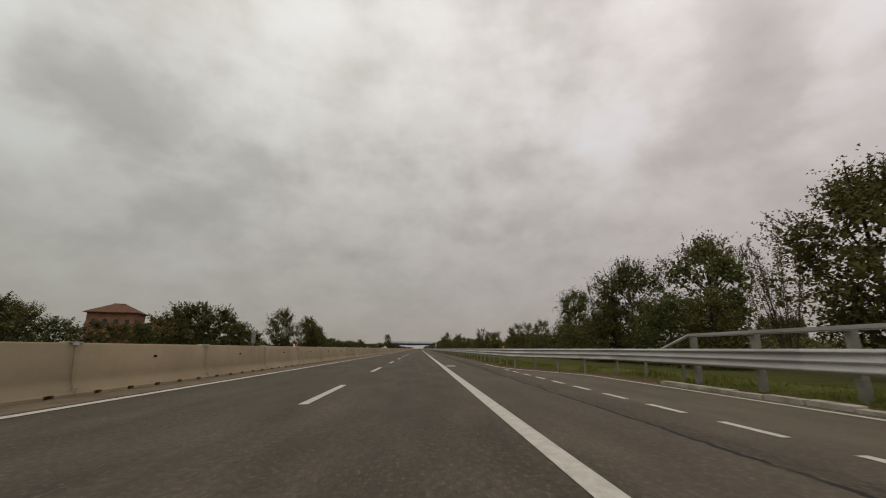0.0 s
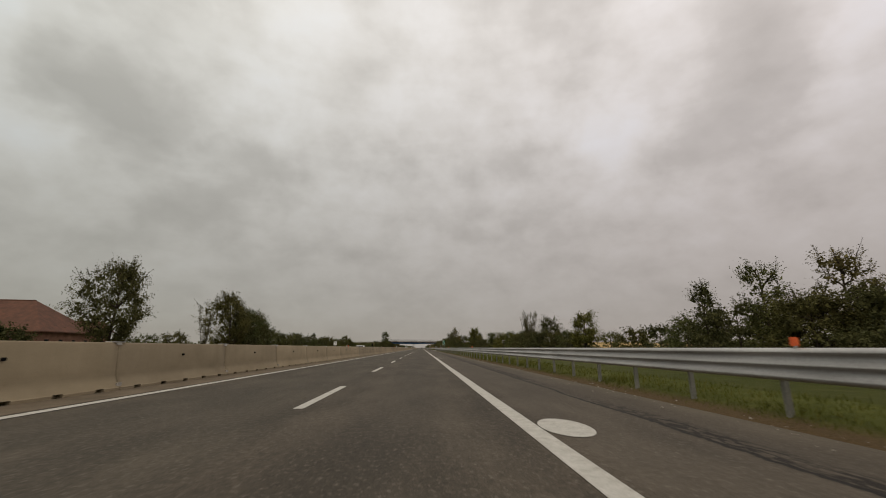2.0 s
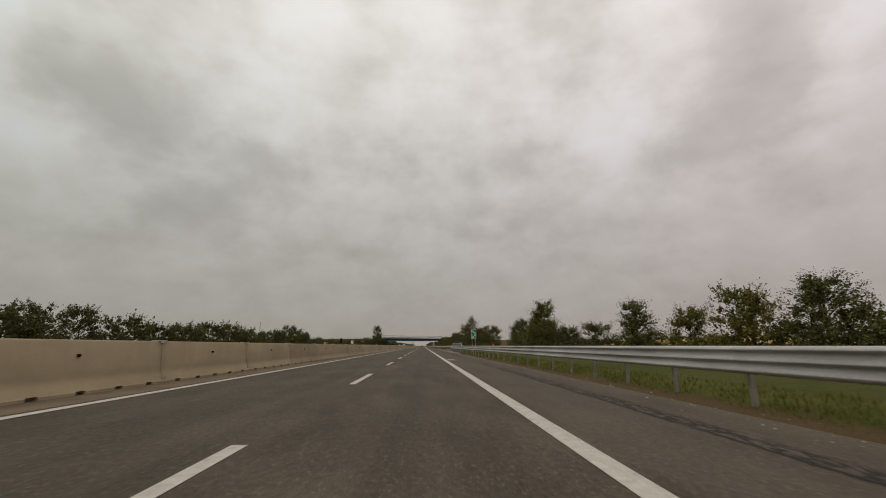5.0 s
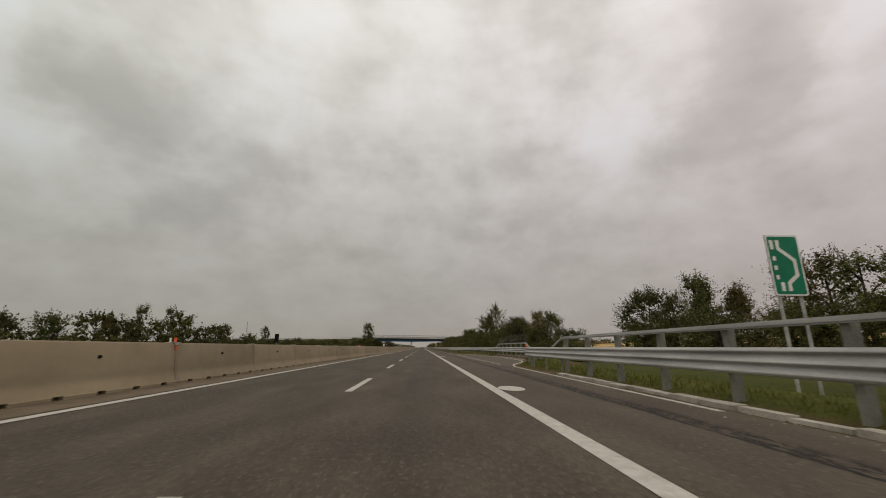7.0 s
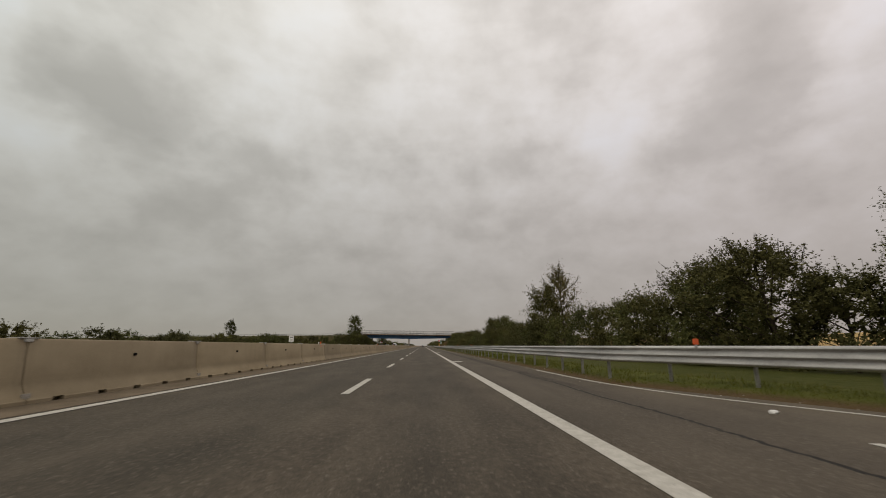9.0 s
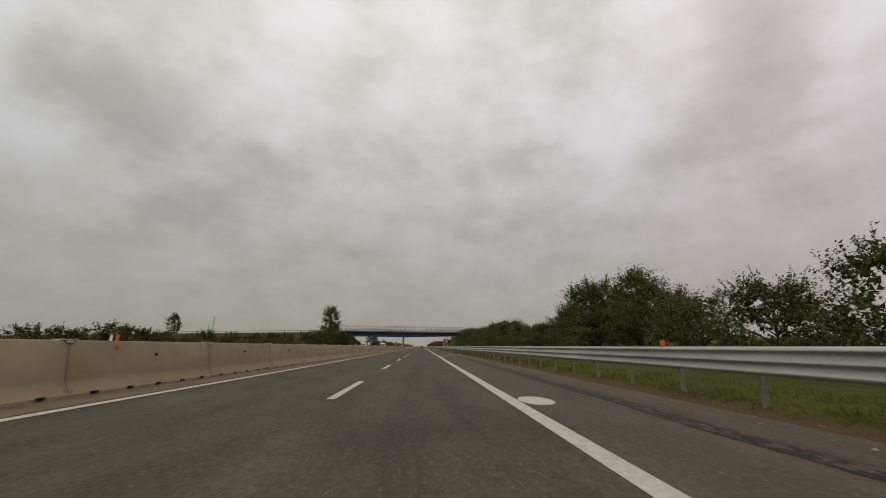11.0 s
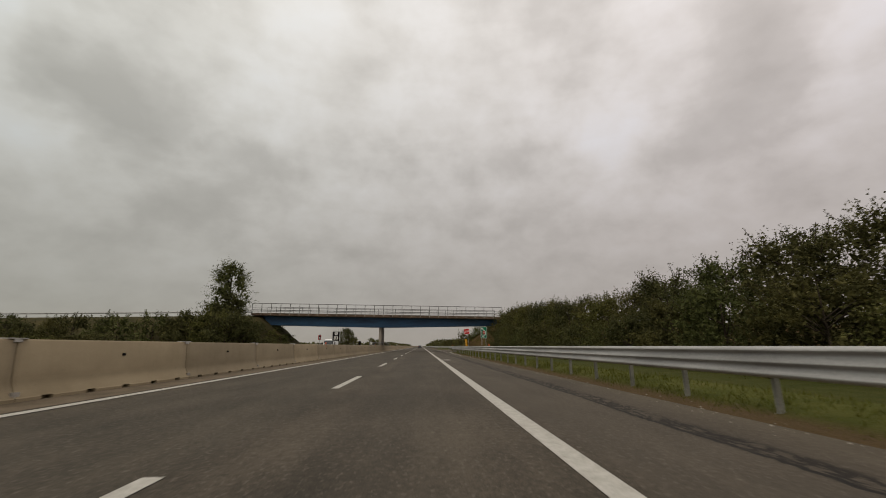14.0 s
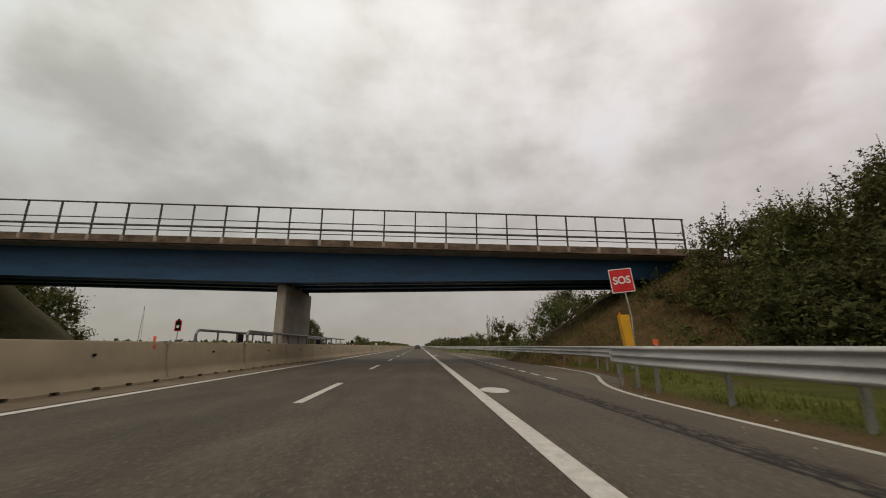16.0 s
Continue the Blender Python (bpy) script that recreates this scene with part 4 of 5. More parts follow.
def plant(kind, x, y, h, z=-0.15, spread=1.0):
    """One tree or bush of the given height, turned and widened at random."""
    near_by = x < 60 and (h >= 11 or (x > 0 and y < 545 and not (kind == "bush" and x > 25.8)))
    variants = (KINDS if near_by else SPARSE)[kind]
    i = counter.get(kind, 0)
    counter[kind] = i + 1
    trunk, crown = variants[i % len(variants)]
    name, label, size = WORDS[kind]
    s = h / size
    wide = s ** 0.6 * spread * rng.uniform(0.92, 1.1)
    root = new(name)
    root.matrix_world = Matrix.LocRotScale((x, y, z), Euler((0, 0, rng.uniform(0, 6.28))), (wide, wide, s))
    tagged(root, label, name, "roadside bushes" if name == "bush" else "roadside trees")
    part("trunk", trunk, BARK, root)
    part("crown", crown, LEAF_DARK, root)


# right-hand side
# stretch from y = 15 to 122
for kind, x, y, h in [
    ("round", 19.0, 14.6, 9.0), ("twiggy", 21.0, 21.5, 8.0), ("round", 21.5, 27.5, 9.6), ("round", 20.7, 37.0, 9.6), ("twiggy", 22.7, 47.5, 10.0), ("tall", 21.0, 51.5, 9.0),
    ("bush", 19.5, 44.0, 4.5), ("bush", 20.0, 33.0, 4.5), ("bush", 19.5, 57.5, 3.6), ("bush", 21.0, 62.0, 3.4), ("upright", 21.3, 67.0, 6.2), ("bush", 22.5, 73.0, 3.8),
    ("upright", 22.5, 75.5, 6.0), ("bush", 22.0, 78.0, 4.2), ("upright", 22.0, 79.7, 6.4), ("bush", 21.5, 82.0, 4.4), ("upright", 21.1, 83.6, 6.6), ("bush", 21.0, 86.0, 4.4),
    ("upright", 20.7, 88.2, 6.0), ("bush", 20.8, 70.5, 3.8), ("bush", 20.4, 76.0, 4.0), ("bush", 20.2, 80.0, 4.2), ("bush", 21.0, 90.0, 3.8), ("bush", 25.5, 94.0, 3.2), ("bush", 26.0, 98.5, 3.6), ("bush", 26.0, 103.0, 3.8), ("bush", 26.0, 108.0, 3.8),
    ("bush", 25.5, 113.5, 3.4), ("turning", 21.3, 112.0, 6.0), ("bush", 21.0, 115.5, 3.0), ("bush", 24.5, 122.0, 3.6),
]:
    plant(kind, x, y, h)
for x, y, h in ((18.8, 24.0, 4.6), (19.2, 29.0, 5.2), (18.6, 36.5, 5.4), (19.4, 40.0, 5.0), (19.0, 48.0, 4.4), (19.8, 52.5, 4.8)):
    plant("hedge", x, y, h)
# stretch from y = 127 to 262
for kind, x, y, h in [
    ("bush", 24.0, 127.0, 3.6), ("twiggy", 20.4, 135.2, 8.2), ("twiggy", 20.9, 137.8, 8.8), ("twiggy", 21.4, 140.4, 8.2), ("tall", 22.9, 131.0, 6.8), ("bush", 20.6, 134.5, 4.4), ("bush", 20.8, 137.4, 4.6), ("bush", 21.0, 143.6, 4.4), ("bush", 21.5, 149.5, 4.2), ("hedge", 22.4, 127.0, 4.0), ("hedge", 22.8, 123.0, 4.0), ("bush", 20.5, 130.0, 4.2),
    ("bush", 21.0, 140.5, 4.6), ("bush", 23.0, 147.0, 4.2), ("bush", 24.0, 153.0, 3.8), ("pale", 25.0, 160.5, 4.6), ("pale", 25.0, 168.0, 5.2), ("tall", 25.7, 176.5, 6.0), ("pale", 24.6, 181.0, 5.8),
]:
    plant(kind, x, y, h)
for kind, x, y, h in [
    ("bush", 26.0, 175.0, 4.0), ("pale", 24.5, 188.0, 5.0), ("turning", 24.0, 196.0, 6.4), ("bush", 23.0, 204.0, 4.4), ("bush", 22.0, 212.0, 4.4), ("turning", 21.1, 221.0, 9.2), ("bush", 20.4, 220.5, 5.6), ("bush", 20.8, 218.6, 4.6),
    ("turning", 22.2, 228.5, 5.6), ("bush", 22.5, 232.0, 4.0), ("bush", 22.0, 217.0, 3.8), ("bush", 25.0, 240.0, 4.2), ("cone", 27.0, 247.0, 6.8), ("cone", 27.9, 252.0, 8.4),
    ("round", 26.6, 260.0, 8.2), ("bush", 24.8, 258.0, 4.2), ("bush", 17.5, 261.5, 3.8), ("bush", 22.5, 236.0, 4.0),
]:
    plant(kind, x, y, h)
for k in range(13):
    plant("bush", 26.0 + 0.5 * (k % 2), 148.0 + 6.2 * k, 2.7 + 0.4 * math.sin(k * 1.7), spread=1.2)
# stretch from y = 231 to 362
for kind, x, y, h in [
    ("upright", 23.0, 231.0, 6.0), ("upright", 23.2, 233.4, 6.5), ("upright", 23.8, 235.6, 7.0), ("upright", 24.0, 238.0, 7.0), ("bush", 23.4, 244.5, 4.2), ("bush", 23.6, 250.0, 4.4),
    ("upright", 24.2, 248.0, 8.0), ("upright", 24.0, 251.0, 6.6), ("bush", 20.6, 285.0, 5.0), ("upright", 21.0, 287.0, 7.8), ("upright", 21.8, 290.0, 8.4), ("round", 24.8, 291.0, 8.2),
    ("bush", 22.0, 294.5, 5.6), ("round", 20.5, 297.0, 7.6), ("bush", 19.5, 300.5, 6.2), ("round", 21.5, 303.5, 8.0), ("bush", 19.5, 306.5, 6.0), ("bush", 20.0, 311.5, 6.2),
    ("bush", 20.0, 317.0, 6.0), ("bush", 20.0, 323.0, 6.2), ("airy", 23.4, 341.0, 15.2), ("tall", 20.4, 340.2, 11.6), ("bush", 19.0, 329.0, 5.6), ("bush", 19.0, 338.0, 6.0),
    ("bush", 19.5, 344.0, 5.4), ("bush", 19.0, 350.0, 5.6), ("bush", 18.8, 356.0, 5.2), ("bush", 18.5, 361.5, 5.0),
]:
    plant(kind, x, y, h)
# stretch from y = 366 to 384
for kind, x, y, h in [
    ("bush", 18.0, 366.5, 5.8), ("round", 19.4, 370.5, 8.4), ("hedge", 18.8, 376.0, 8.3), ("hedge", 19.0, 380.5, 8.5), ("bush", 17.0, 374.5, 5.2), ("hedge", 18.6, 384.4, 6.6), ("hedge", 22.6, 370.0, 6.6), ("hedge", 22.8, 377.5, 7.4), ("hedge", 22.4, 384.0, 6.6), ("bush", 17.4, 378.6, 4.8),
]:
    plant(kind, x, y, h)
hedge = [(388, 5.8), (392, 5.0), (396, 5.0), (400, 5.0), (404, 5.2), (408.5, 6.0), (413.5, 6.3), (418, 6.9), (423.5, 7.4), (428, 7.5), (432.5, 7.5), (437, 7.1), (442, 7.2), (446.5, 7.2), (451, 7.0), (456, 7.1), (460.5, 6.5), (465, 6.5), (470, 6.9), (475, 7.1), (480, 7.6), (485, 8.0), (490, 8.4), (495, 8.8), (500, 9.0), (505, 9.2), (510, 9.3), (514, 9.4)]
for i, (y, h) in enumerate(hedge):
    x = 18.2 - 0.6 * (i % 2) + 1.2 * max(0, (y - 490) / 25)
    plant("hedge", x, y, h * 0.92)
    if i % 3 == 1:
        plant("upright" if i % 2 else "tall", x + 2.2, y + 1.0, h * 1.02)
    plant("bush", x - 2.2, y + 2.0, h * rng.uniform(0.5, 0.62))
# left-hand side
# stretch from y = 34 to 192
for kind, x, y, h in [
    ("round", -38.2, 144.6, 12.4), ("twiggy", -39.5, 137.0, 9.0), ("hedge", -38.5, 149.5, 9.4), ("hedge", -39.0, 153.5, 9.8), ("hedge", -40.0, 157.5, 9.6), ("hedge", -40.5, 162.5, 9.2), ("hedge", -41.0, 166.5, 7.8),
    ("hedge", -41.5, 169.0, 7.2), ("bush", -41.0, 173.0, 6.2), ("bush", -41.0, 179.5, 5.4), ("bush", -41.5, 187.5, 5.6), ("bush", -42.0, 194.5, 5.8), ("bush", -42.5, 211.5, 5.8), ("hedge", -42.0, 33.5, 8.2), ("hedge", -42.0, 37.0, 8.4), ("hedge", -42.0, 40.5, 7.4), ("hedge", -42.0, 44.5, 5.6), ("hedge", -42.0, 49.0, 4.9),
]:
    plant(kind, x, y, h)
for kind, x, y, h in [
    ("hedge", -42.0, 53.5, 4.9), ("hedge", -41.5, 58.0, 4.8), ("hedge", -41.0, 62.0, 5.2), ("hedge", -40.5, 66.5, 7.4), ("hedge", -39.8, 70.5, 8.9), ("hedge", -39.3, 74.6, 9.6),
    ("hedge", -38.8, 79.0, 9.2), ("hedge", -38.2, 83.4, 8.4), ("hedge", -37.6, 87.4, 6.8), ("bush", -37.2, 91.0, 5.6), ("bush", -37.5, 93.5, 4.8), ("bush", -38.0, 100.0, 3.6), ("bush", -38.0, 119.0, 3.2),
    ("bush", -39.0, 127.0, 3.8), ("bush", -38.0, 176.0, 4.2), ("bush", -38.0, 184.0, 4.4), ("bush", -38.0, 192.0, 4.8),
]:
    plant(kind, x, y, h)
# stretch from y = 199 to 310
for kind, x, y, h in [
    ("hedge", -42.0, 199.0, 6.0), ("hedge", -43.0, 205.0, 6.4), ("bush", -38.5, 210.0, 4.2), ("bush", -38.0, 218.0, 4.4), ("bush", -39.0, 226.0, 4.4), ("bush", -39.0, 234.0, 4.8),
    ("bush", -39.0, 241.5, 4.6), ("bush", -39.0, 249.5, 4.4), ("bush", -39.0, 214.0, 4.8), ("bush", -39.5, 222.0, 5.2), ("bush", -40.0, 230.0, 5.6), ("bush", -40.0, 238.0, 6.2),
    ("bush", -40.0, 245.5, 5.6), ("bush", -40.5, 253.0, 4.6), ("bush", -41.0, 261.0, 5.2), ("bush", -40.5, 265.5, 5.6), ("bush", -41.0, 270.0, 5.6), ("upright", -40.5, 273.0, 7.4),
    ("bush", -41.0, 276.0, 5.6), ("upright", -40.2, 279.0, 7.8), ("tall", -40.2, 282.0, 7.2), ("bush", -39.5, 286.0, 5.0), ("round", -41.5, 297.0, 5.8), ("tall", -43.0, 302.0, 6.2),
    ("bush", -41.0, 310.0, 4.6),
]:
    plant(kind, x, y, h)
# low unbroken hedge from y = 315 to 495
for k in range(33):
    y = 315.0 + 5.6 * k
    plant("bush", -43.5 - 1.2 * ((k * 5) % 3) / 2, y, (3.5 if y < 384 else 4.3 if y < 408 else 2.9) + 0.5 * math.sin(k * 2.3), spread=1.15)
# stretch from y = 500 to 510
for kind, x, y, h in [
    ("spire", -39.0, 508.0, 9.6), ("spire", -36.0, 509.0, 7.6), ("bush", -34.5, 503.0, 7.4), ("bush", -37.5, 504.0, 8.0),
    ("bush", -41.0, 505.0, 7.6), ("bush", -45.0, 506.0, 7.2), ("bush", -49.5, 507.0, 7.6), ("bush", -32.5, 506.0, 6.2), ("bush", -56.0, 507.0, 7.2), ("bush", -64.0, 507.0, 7.0),
]:
    plant(kind, x, y, h)
for kind, x, y, h in [
    *[("bush", -72.0 - 8.5 * k, 506.5 + 1.5 * (k % 2), 6.0 + 1.2 * (k % 3)) for k in range(11)],
    *[("bush", -58.0 - 7.0 * k, 503.0 + 1.5 * (k % 3), 4.2 + 1.0 * (k % 2)) for k in range(14)],
]:
    plant(kind, x, y, h)
# behind the bridge
for kind, x, y, h in [("bush", 18.0, 530, 7.0), ("bush", 16.0, 538, 6.5), ("round", 18.5, 541, 8.5), ("bush", 15.0, 560, 5.5), ("twiggy", 13.5, 566, 7.0), ("bush", 14.0, 590, 4.5), ("bush", 15.0, 620, 4.5), ("bush", 15.0, 660, 4.5), ("bush", 16.0, 700, 5.0),
                      ("hedge", -39.2, 534.4, 8.6), ("hedge", -41.6, 534.0, 9.2), ("hedge", -38.6, 537.5, 7.6), ("hedge", -45.0, 535.0, 9.0), ("hedge", -49.0, 535.5, 9.0), ("hedge", -53.5, 535.0, 9.2), ("bush", -38.0, 534.5, 4.6), ("bush", -40.5, 532.0, 5.0), ("bush", -44.0, 532.5, 5.0), ("round", -33.0, 620, 9.0), ("round", -36.0, 626, 10.0), ("bush", -30.0, 615, 5.0), ("bush", -30.0, 720, 6.0), ("bush", -34.0, 735, 6.0), ("round", -40.0, 760, 8.0)]:
    plant(kind, x, y, h)
for x, y, h in ((-150.0, 160.0, 19.0), (-157.0, 156.0, 21.0), (-165.0, 158.0, 20.0), (-173.0, 154.0, 23.0)):
    plant("hedge", x, y, h, spread=1.3)
plant("round", -127.5, 550.0, 12.0, 6.2, 0.80)
plant("tall", -40.2, 514.8, 13.4, 5.5, spread=1.2)
plant("tall", -38.8, 513.5, 7.5, 4.6, spread=1.1)
plant("round", -37.2, 111.0, 12.0, spread=0.82)

# far woods along the horizon: many small clumps in one mesh
far = np.random.default_rng(5)
pts = []
for x0, x1, y0, y1, h, count in ((-420, -60, 640, 900, 4, 2200), (-60, -26, 800, 1500, 6, 900), (14, 60, 760, 1500, 9, 1200), (60, 420, 520, 900, 10, 3000), (-700, -420, 300, 900, 12, 1400), (200, 700, 120, 500, 11, 2600), (-500, -140, 150, 420, 7, 1600)):
    c = np.stack([far.uniform(x0, x1, count), far.uniform(y0, y1, count), np.zeros(count)], 1)
    lump = np.array([0.45 + 0.55 * (0.5 + 0.5 * noise.noise((float(p[0]) * 0.03, float(p[1]) * 0.02, 7))) for p in c])
    for k in range(6):
        q = c + far.normal(size=c.shape) * np.array([1.6, 1.6, 0.0])
        q[:, 2] = h * lump * far.uniform(0.05, 1.0, count)
        pts.append(q)
woods = part("far_woods", leaf_mesh("far_woods", np.vstack(pts), 1.25, far, LEAF_DARK), LEAF_DARK)
tagged(woods, "distant belt of dark green woods on the horizon", "woods", kind="stuff")
# row of poplars far across the fields
for k in range(14):
    plant("cone" if k % 3 else "tall", 290.0 + 4.5 * k, 328.0 + 1.5 * k, 29.0 + 2.0 * math.sin(k * 2.1), spread=0.8)

# grass in the verge
gr = np.random.default_rng(9)
n = 150000
gy = gr.uniform(0, 540, n)
gd = 0.14 + gr.gamma(1.9, 0.55, n)
edge_at = np.interp(gy, np.arange(0, 541.0), [paved_edge(v) for v in np.arange(0, 541.0)])
gx = edge_at + gd
patchy = np.array([noise.noise((float(a) * 1.3, float(b) * 0.5, 0)) for a, b in zip(gx, gy)])
keep = (patchy > gr.uniform(-1.0, 0.0, n)) & (gd < 4.4)
gx, gy, gd, patchy = gx[keep], gy[keep], gd[keep], patchy[keep]
n = len(gx)
base = np.array([bank_z(d_, a, b) for d_, a, b in zip(gd, gx, gy)]) - 0.03
hgt = base + 0.03 + gr.uniform(0.03, 0.12, n) * (1.1 + patchy) * np.clip(gd / 0.7, 0.3, 1.2)
ang = gr.uniform(0, 2 * np.pi, n)
wx, wy = np.cos(ang) * 0.011, np.sin(ang) * 0.011
bend = gr.normal(0, 0.05, (n, 2))
gverts = np.stack([np.stack([gx - wx, gy - wy, base], 1), np.stack([gx + wx, gy + wy, base], 1), np.stack([gx + bend[:, 0], gy + bend[:, 1], hgt], 1)], 1).reshape(-1, 3)
gme = bpy.data.meshes.new("grass")
gme.vertices.add(3 * n)
gme.vertices.foreach_set("co", gverts.astype(np.float32).ravel())
gme.loops.add(3 * n)
gme.loops.foreach_set("vertex_index", np.arange(3 * n, dtype=np.int32))
gme.polygons.add(n)
gme.polygons.foreach_set("loop_start", np.arange(0, 3 * n, 3, dtype=np.int32))
gme.materials.append(GRASS)
gme.update(calc_edges=True)
grass = part("verge_grass", gme, GRASS)
tagged(grass, "patchy green verge grass below the guardrail", "grass", kind="stuff")

# loose stones and grit along the paved edge
sr = np.random.default_rng(17)
n = 5200
sy = sr.uniform(0, 540, n)
sx = np.interp(sy, np.arange(0, 541.0), [paved_edge(v) for v in np.arange(0, 541.0)]) + sr.normal(-0.12, 0.24, n)
shape = np.array([(1, 0, 0), (0, 1, 0), (-1, 0, 0), (0, -1, 0), (0, 0, 0.8), (0, 0, -0.4)])
spin = sr.uniform(0, 6.28, n)
grit_verts = np.zeros((n, 6, 3))
for k in range(n):
    size = 0.007 + 0.020 * sr.uniform() ** 3
    turned = shape * size * sr.uniform(0.6, 1.3, 3)
    ca, sa = math.cos(spin[k]), math.sin(spin[k])
    ground_z = max(0.0, bank_z(max(0.0, sx[k] - paved_edge(float(sy[k]))), sx[k], sy[k]))
    grit_verts[k] = np.stack([turned[:, 0] * ca - turned[:, 1] * sa + sx[k], turned[:, 0] * sa + turned[:, 1] * ca + sy[k], turned[:, 2] + ground_z + size * 0.3], 1)
octa = [(0, 1, 4), (1, 2, 4), (2, 3, 4), (3, 0, 4), (1, 0, 5), (2, 1, 5), (3, 2, 5), (0, 3, 5)]
grit_faces = [tuple(6 * k + q for q in f) for k in range(n) for f in octa]
grit = part("gravel", mesh_of("gravel", grit_verts.reshape(-1, 3), grit_faces, KERB), KERB)
tagged(grit, "loose pale gravel along the edge of the asphalt", "gravel", kind="stuff")

# ---------------------------------------------------------------- overpass
BY0, BY1 = 516.5, 525.5
PIER_X = -8.73


def deck_z(x):
    return 7.55 - 0.012 * (x + 8)


def girder_low(x):
    f = min(1.0, abs(x + 8) / 27.0)
    return 5.15 + 0.50 * f


bridge = thing("overpass_bridge", (0, 0, 0), "road overpass with blue steel girders and a concrete deck", "bridge")
xs_b = np.linspace(-36.0, 20.5, 40)


def ribbon(name, y0, y1, low, high, mat, label=""):
    verts, faces = [], []
    for i, x in enumerate(xs_b):
        verts += [(x, y0, low(x)), (x, y0, high(x)), (x, y1, high(x)), (x, y1, low(x))]
        if i:
            k = 4 * i
            faces += [(k - 4 + j, k + j, k + (j + 1) % 4, k - 4 + (j + 1) % 4) for j in range(4)]
    faces += [(0, 1, 2, 3), (len(verts) - 1, len(verts) - 2, len(verts) - 3, len(verts) - 4)]
    me = mesh_of(name, verts, faces, mat)
    bm = bmesh.new()
    bm.from_mesh(me)
    bmesh.ops.recalc_face_normals(bm, faces=bm.faces)
    bm.to_mesh(me)
    bm.free()
    return part(name, me, mat, bridge, label)


ribbon("deck", BY0 + 0.25, BY1 - 0.25, lambda x: deck_z(x) - 0.38, lambda x: deck_z(x) - 0.02, STRUCTURAL)
for ya, yb in ((BY0, BY0 + 0.3), (BY1 - 0.3, BY1)):
    ribbon("edge_beam", ya, yb, lambda x: deck_z(x) - 0.33, lambda x: deck_z(x) + 0.12, RUST_EDGE, "rust-stained concrete edge beam")
for yc in (BY0 + 1.6, BY0 + 3.6, BY1 - 3.6, BY1 - 1.6):
    lift = 0.0 if yc < BY0 + 2 else 0.15
    ribbon("girder", yc - 0.03, yc + 0.03, lambda x: girder_low(x) + lift, lambda x: deck_z(x) - 0.37, BLUE, "blue painted steel girder")
    ribbon("flange", yc - 0.3, yc + 0.3, lambda x: girder_low(x) + lift - 0.05, lambda x: girder_low(x) + lift + 0.004, BLUE)
for y in (BY0 + 0.12, BY1 - 0.12):
    for k in range(28):
        x = -36.0 + 2.0 * k
        part("railing_post", boxed(x - 0.045, x + 0.045, y - 0.05, y + 0.05, deck_z(x) + 0.1, deck_z(x) + 2.2, bevel=0.008), RAIL_GREY, bridge)
        if y < BY0 + 1:
            part("post_plate", boxed(x - 0.10, x + 0.10, BY0 - 0.018, BY0 + 0.002, deck_z(x) - 0.26, deck_z(x) + 0.10), STRUCTURAL, bridge)
    for dz_, thick in ((2.2, 0.055), (1.22, 0.035), (0.78, 0.07), (0.50, 0.03)):
        bm = bmesh.new()
        tube(bm, (-36, y - 0.05, deck_z(-36) + dz_), (18.05, y - 0.05, deck_z(18.05) + dz_), thick, thick, 6)
        part("railing_rail", bm, RAIL_GREY, bridge)
pier = thing("bridge_pier", (PIER_X, 521.8, 0), "grey concrete wall pier in the median", "pier", kind="structure")
part("shaft", boxed(-0.30, 0.30, -3.3, 2.9, -0.2, 5.06, bevel=0.07), STRUCTURAL, pier)
for dy_, top_ in ((-3.0, 5.11), (-1.7, 5.25), (0.1, 5.25), (2.1, 5.25)):
    part("bearing", boxed(-0.24, 0.24, dy_ - 0.2, dy_ + 0.2, 5.04, top_, bevel=0.02), STRUCTURAL, pier, "concrete bearing block")
# abutments and embankments
for x0, x1 in ((-36.6, -34.6), (19.0, 21.0)):
    a = part("abutment", boxed(x0, x1, BY0 + 0.1, BY1 - 0.1, 2.0, 6.9, bevel=0.05), STRUCTURAL)
    tagged(a, "concrete bridge abutment on the embankment", "abutment", kind="structure")


def embankment(side, x_top, x_toe, x_end, mat, label):
    """Earth ramp that carries the crossing road, with a coned end slope."""
    verts, faces = [], []
    cols = []
    for x in list(np.linspace(x_toe, x_top, 9)) + list(np.linspace(x_top, x_end, 26)[1:]):
        f = min(1.0, max(0.0, (x - x_toe) / (x_top - x_toe)))
        top = (deck_z(x_top) - 0.2) * f - (0.012 * abs(x - x_top) if f >= 1 else 0)
        cols.append((x, max(0.0, top)))
    yc, half = (BY0 + BY1) / 2, 4.4
    n_ = 13
    for x, top in cols:
        for k in range(n_):
            u = k / (n_ - 1) * 2 - 1
            reach = half + 1.6 * top + 0.6
            yy = u * reach
            z = top if abs(yy) < half else top * (1 - (abs(yy) - half) / (reach - half))
            bump = 0.25 * noise.noise((x * 0.4, yy * 0.4, 2)) * min(1, top)
            verts.append((x, yc + yy, z + (bump if abs(yy) > half else 0) - 0.12))
    for i in range(1, len(cols)):
        for k in range(1, n_):
            a = i * n_ + k
            f = (a - n_ - 1, a - n_, a, a - 1)
            faces.append(f if side < 0 else f[::-1])
    ob = part("embankment", mesh_of("embankment", verts, faces, mat, True), mat)
    tagged(ob, label, "embankment", kind="structure")


embankment(1, 18.8, 7.2, 140.0, EARTH, "bare brown earth embankment beside the bridge")
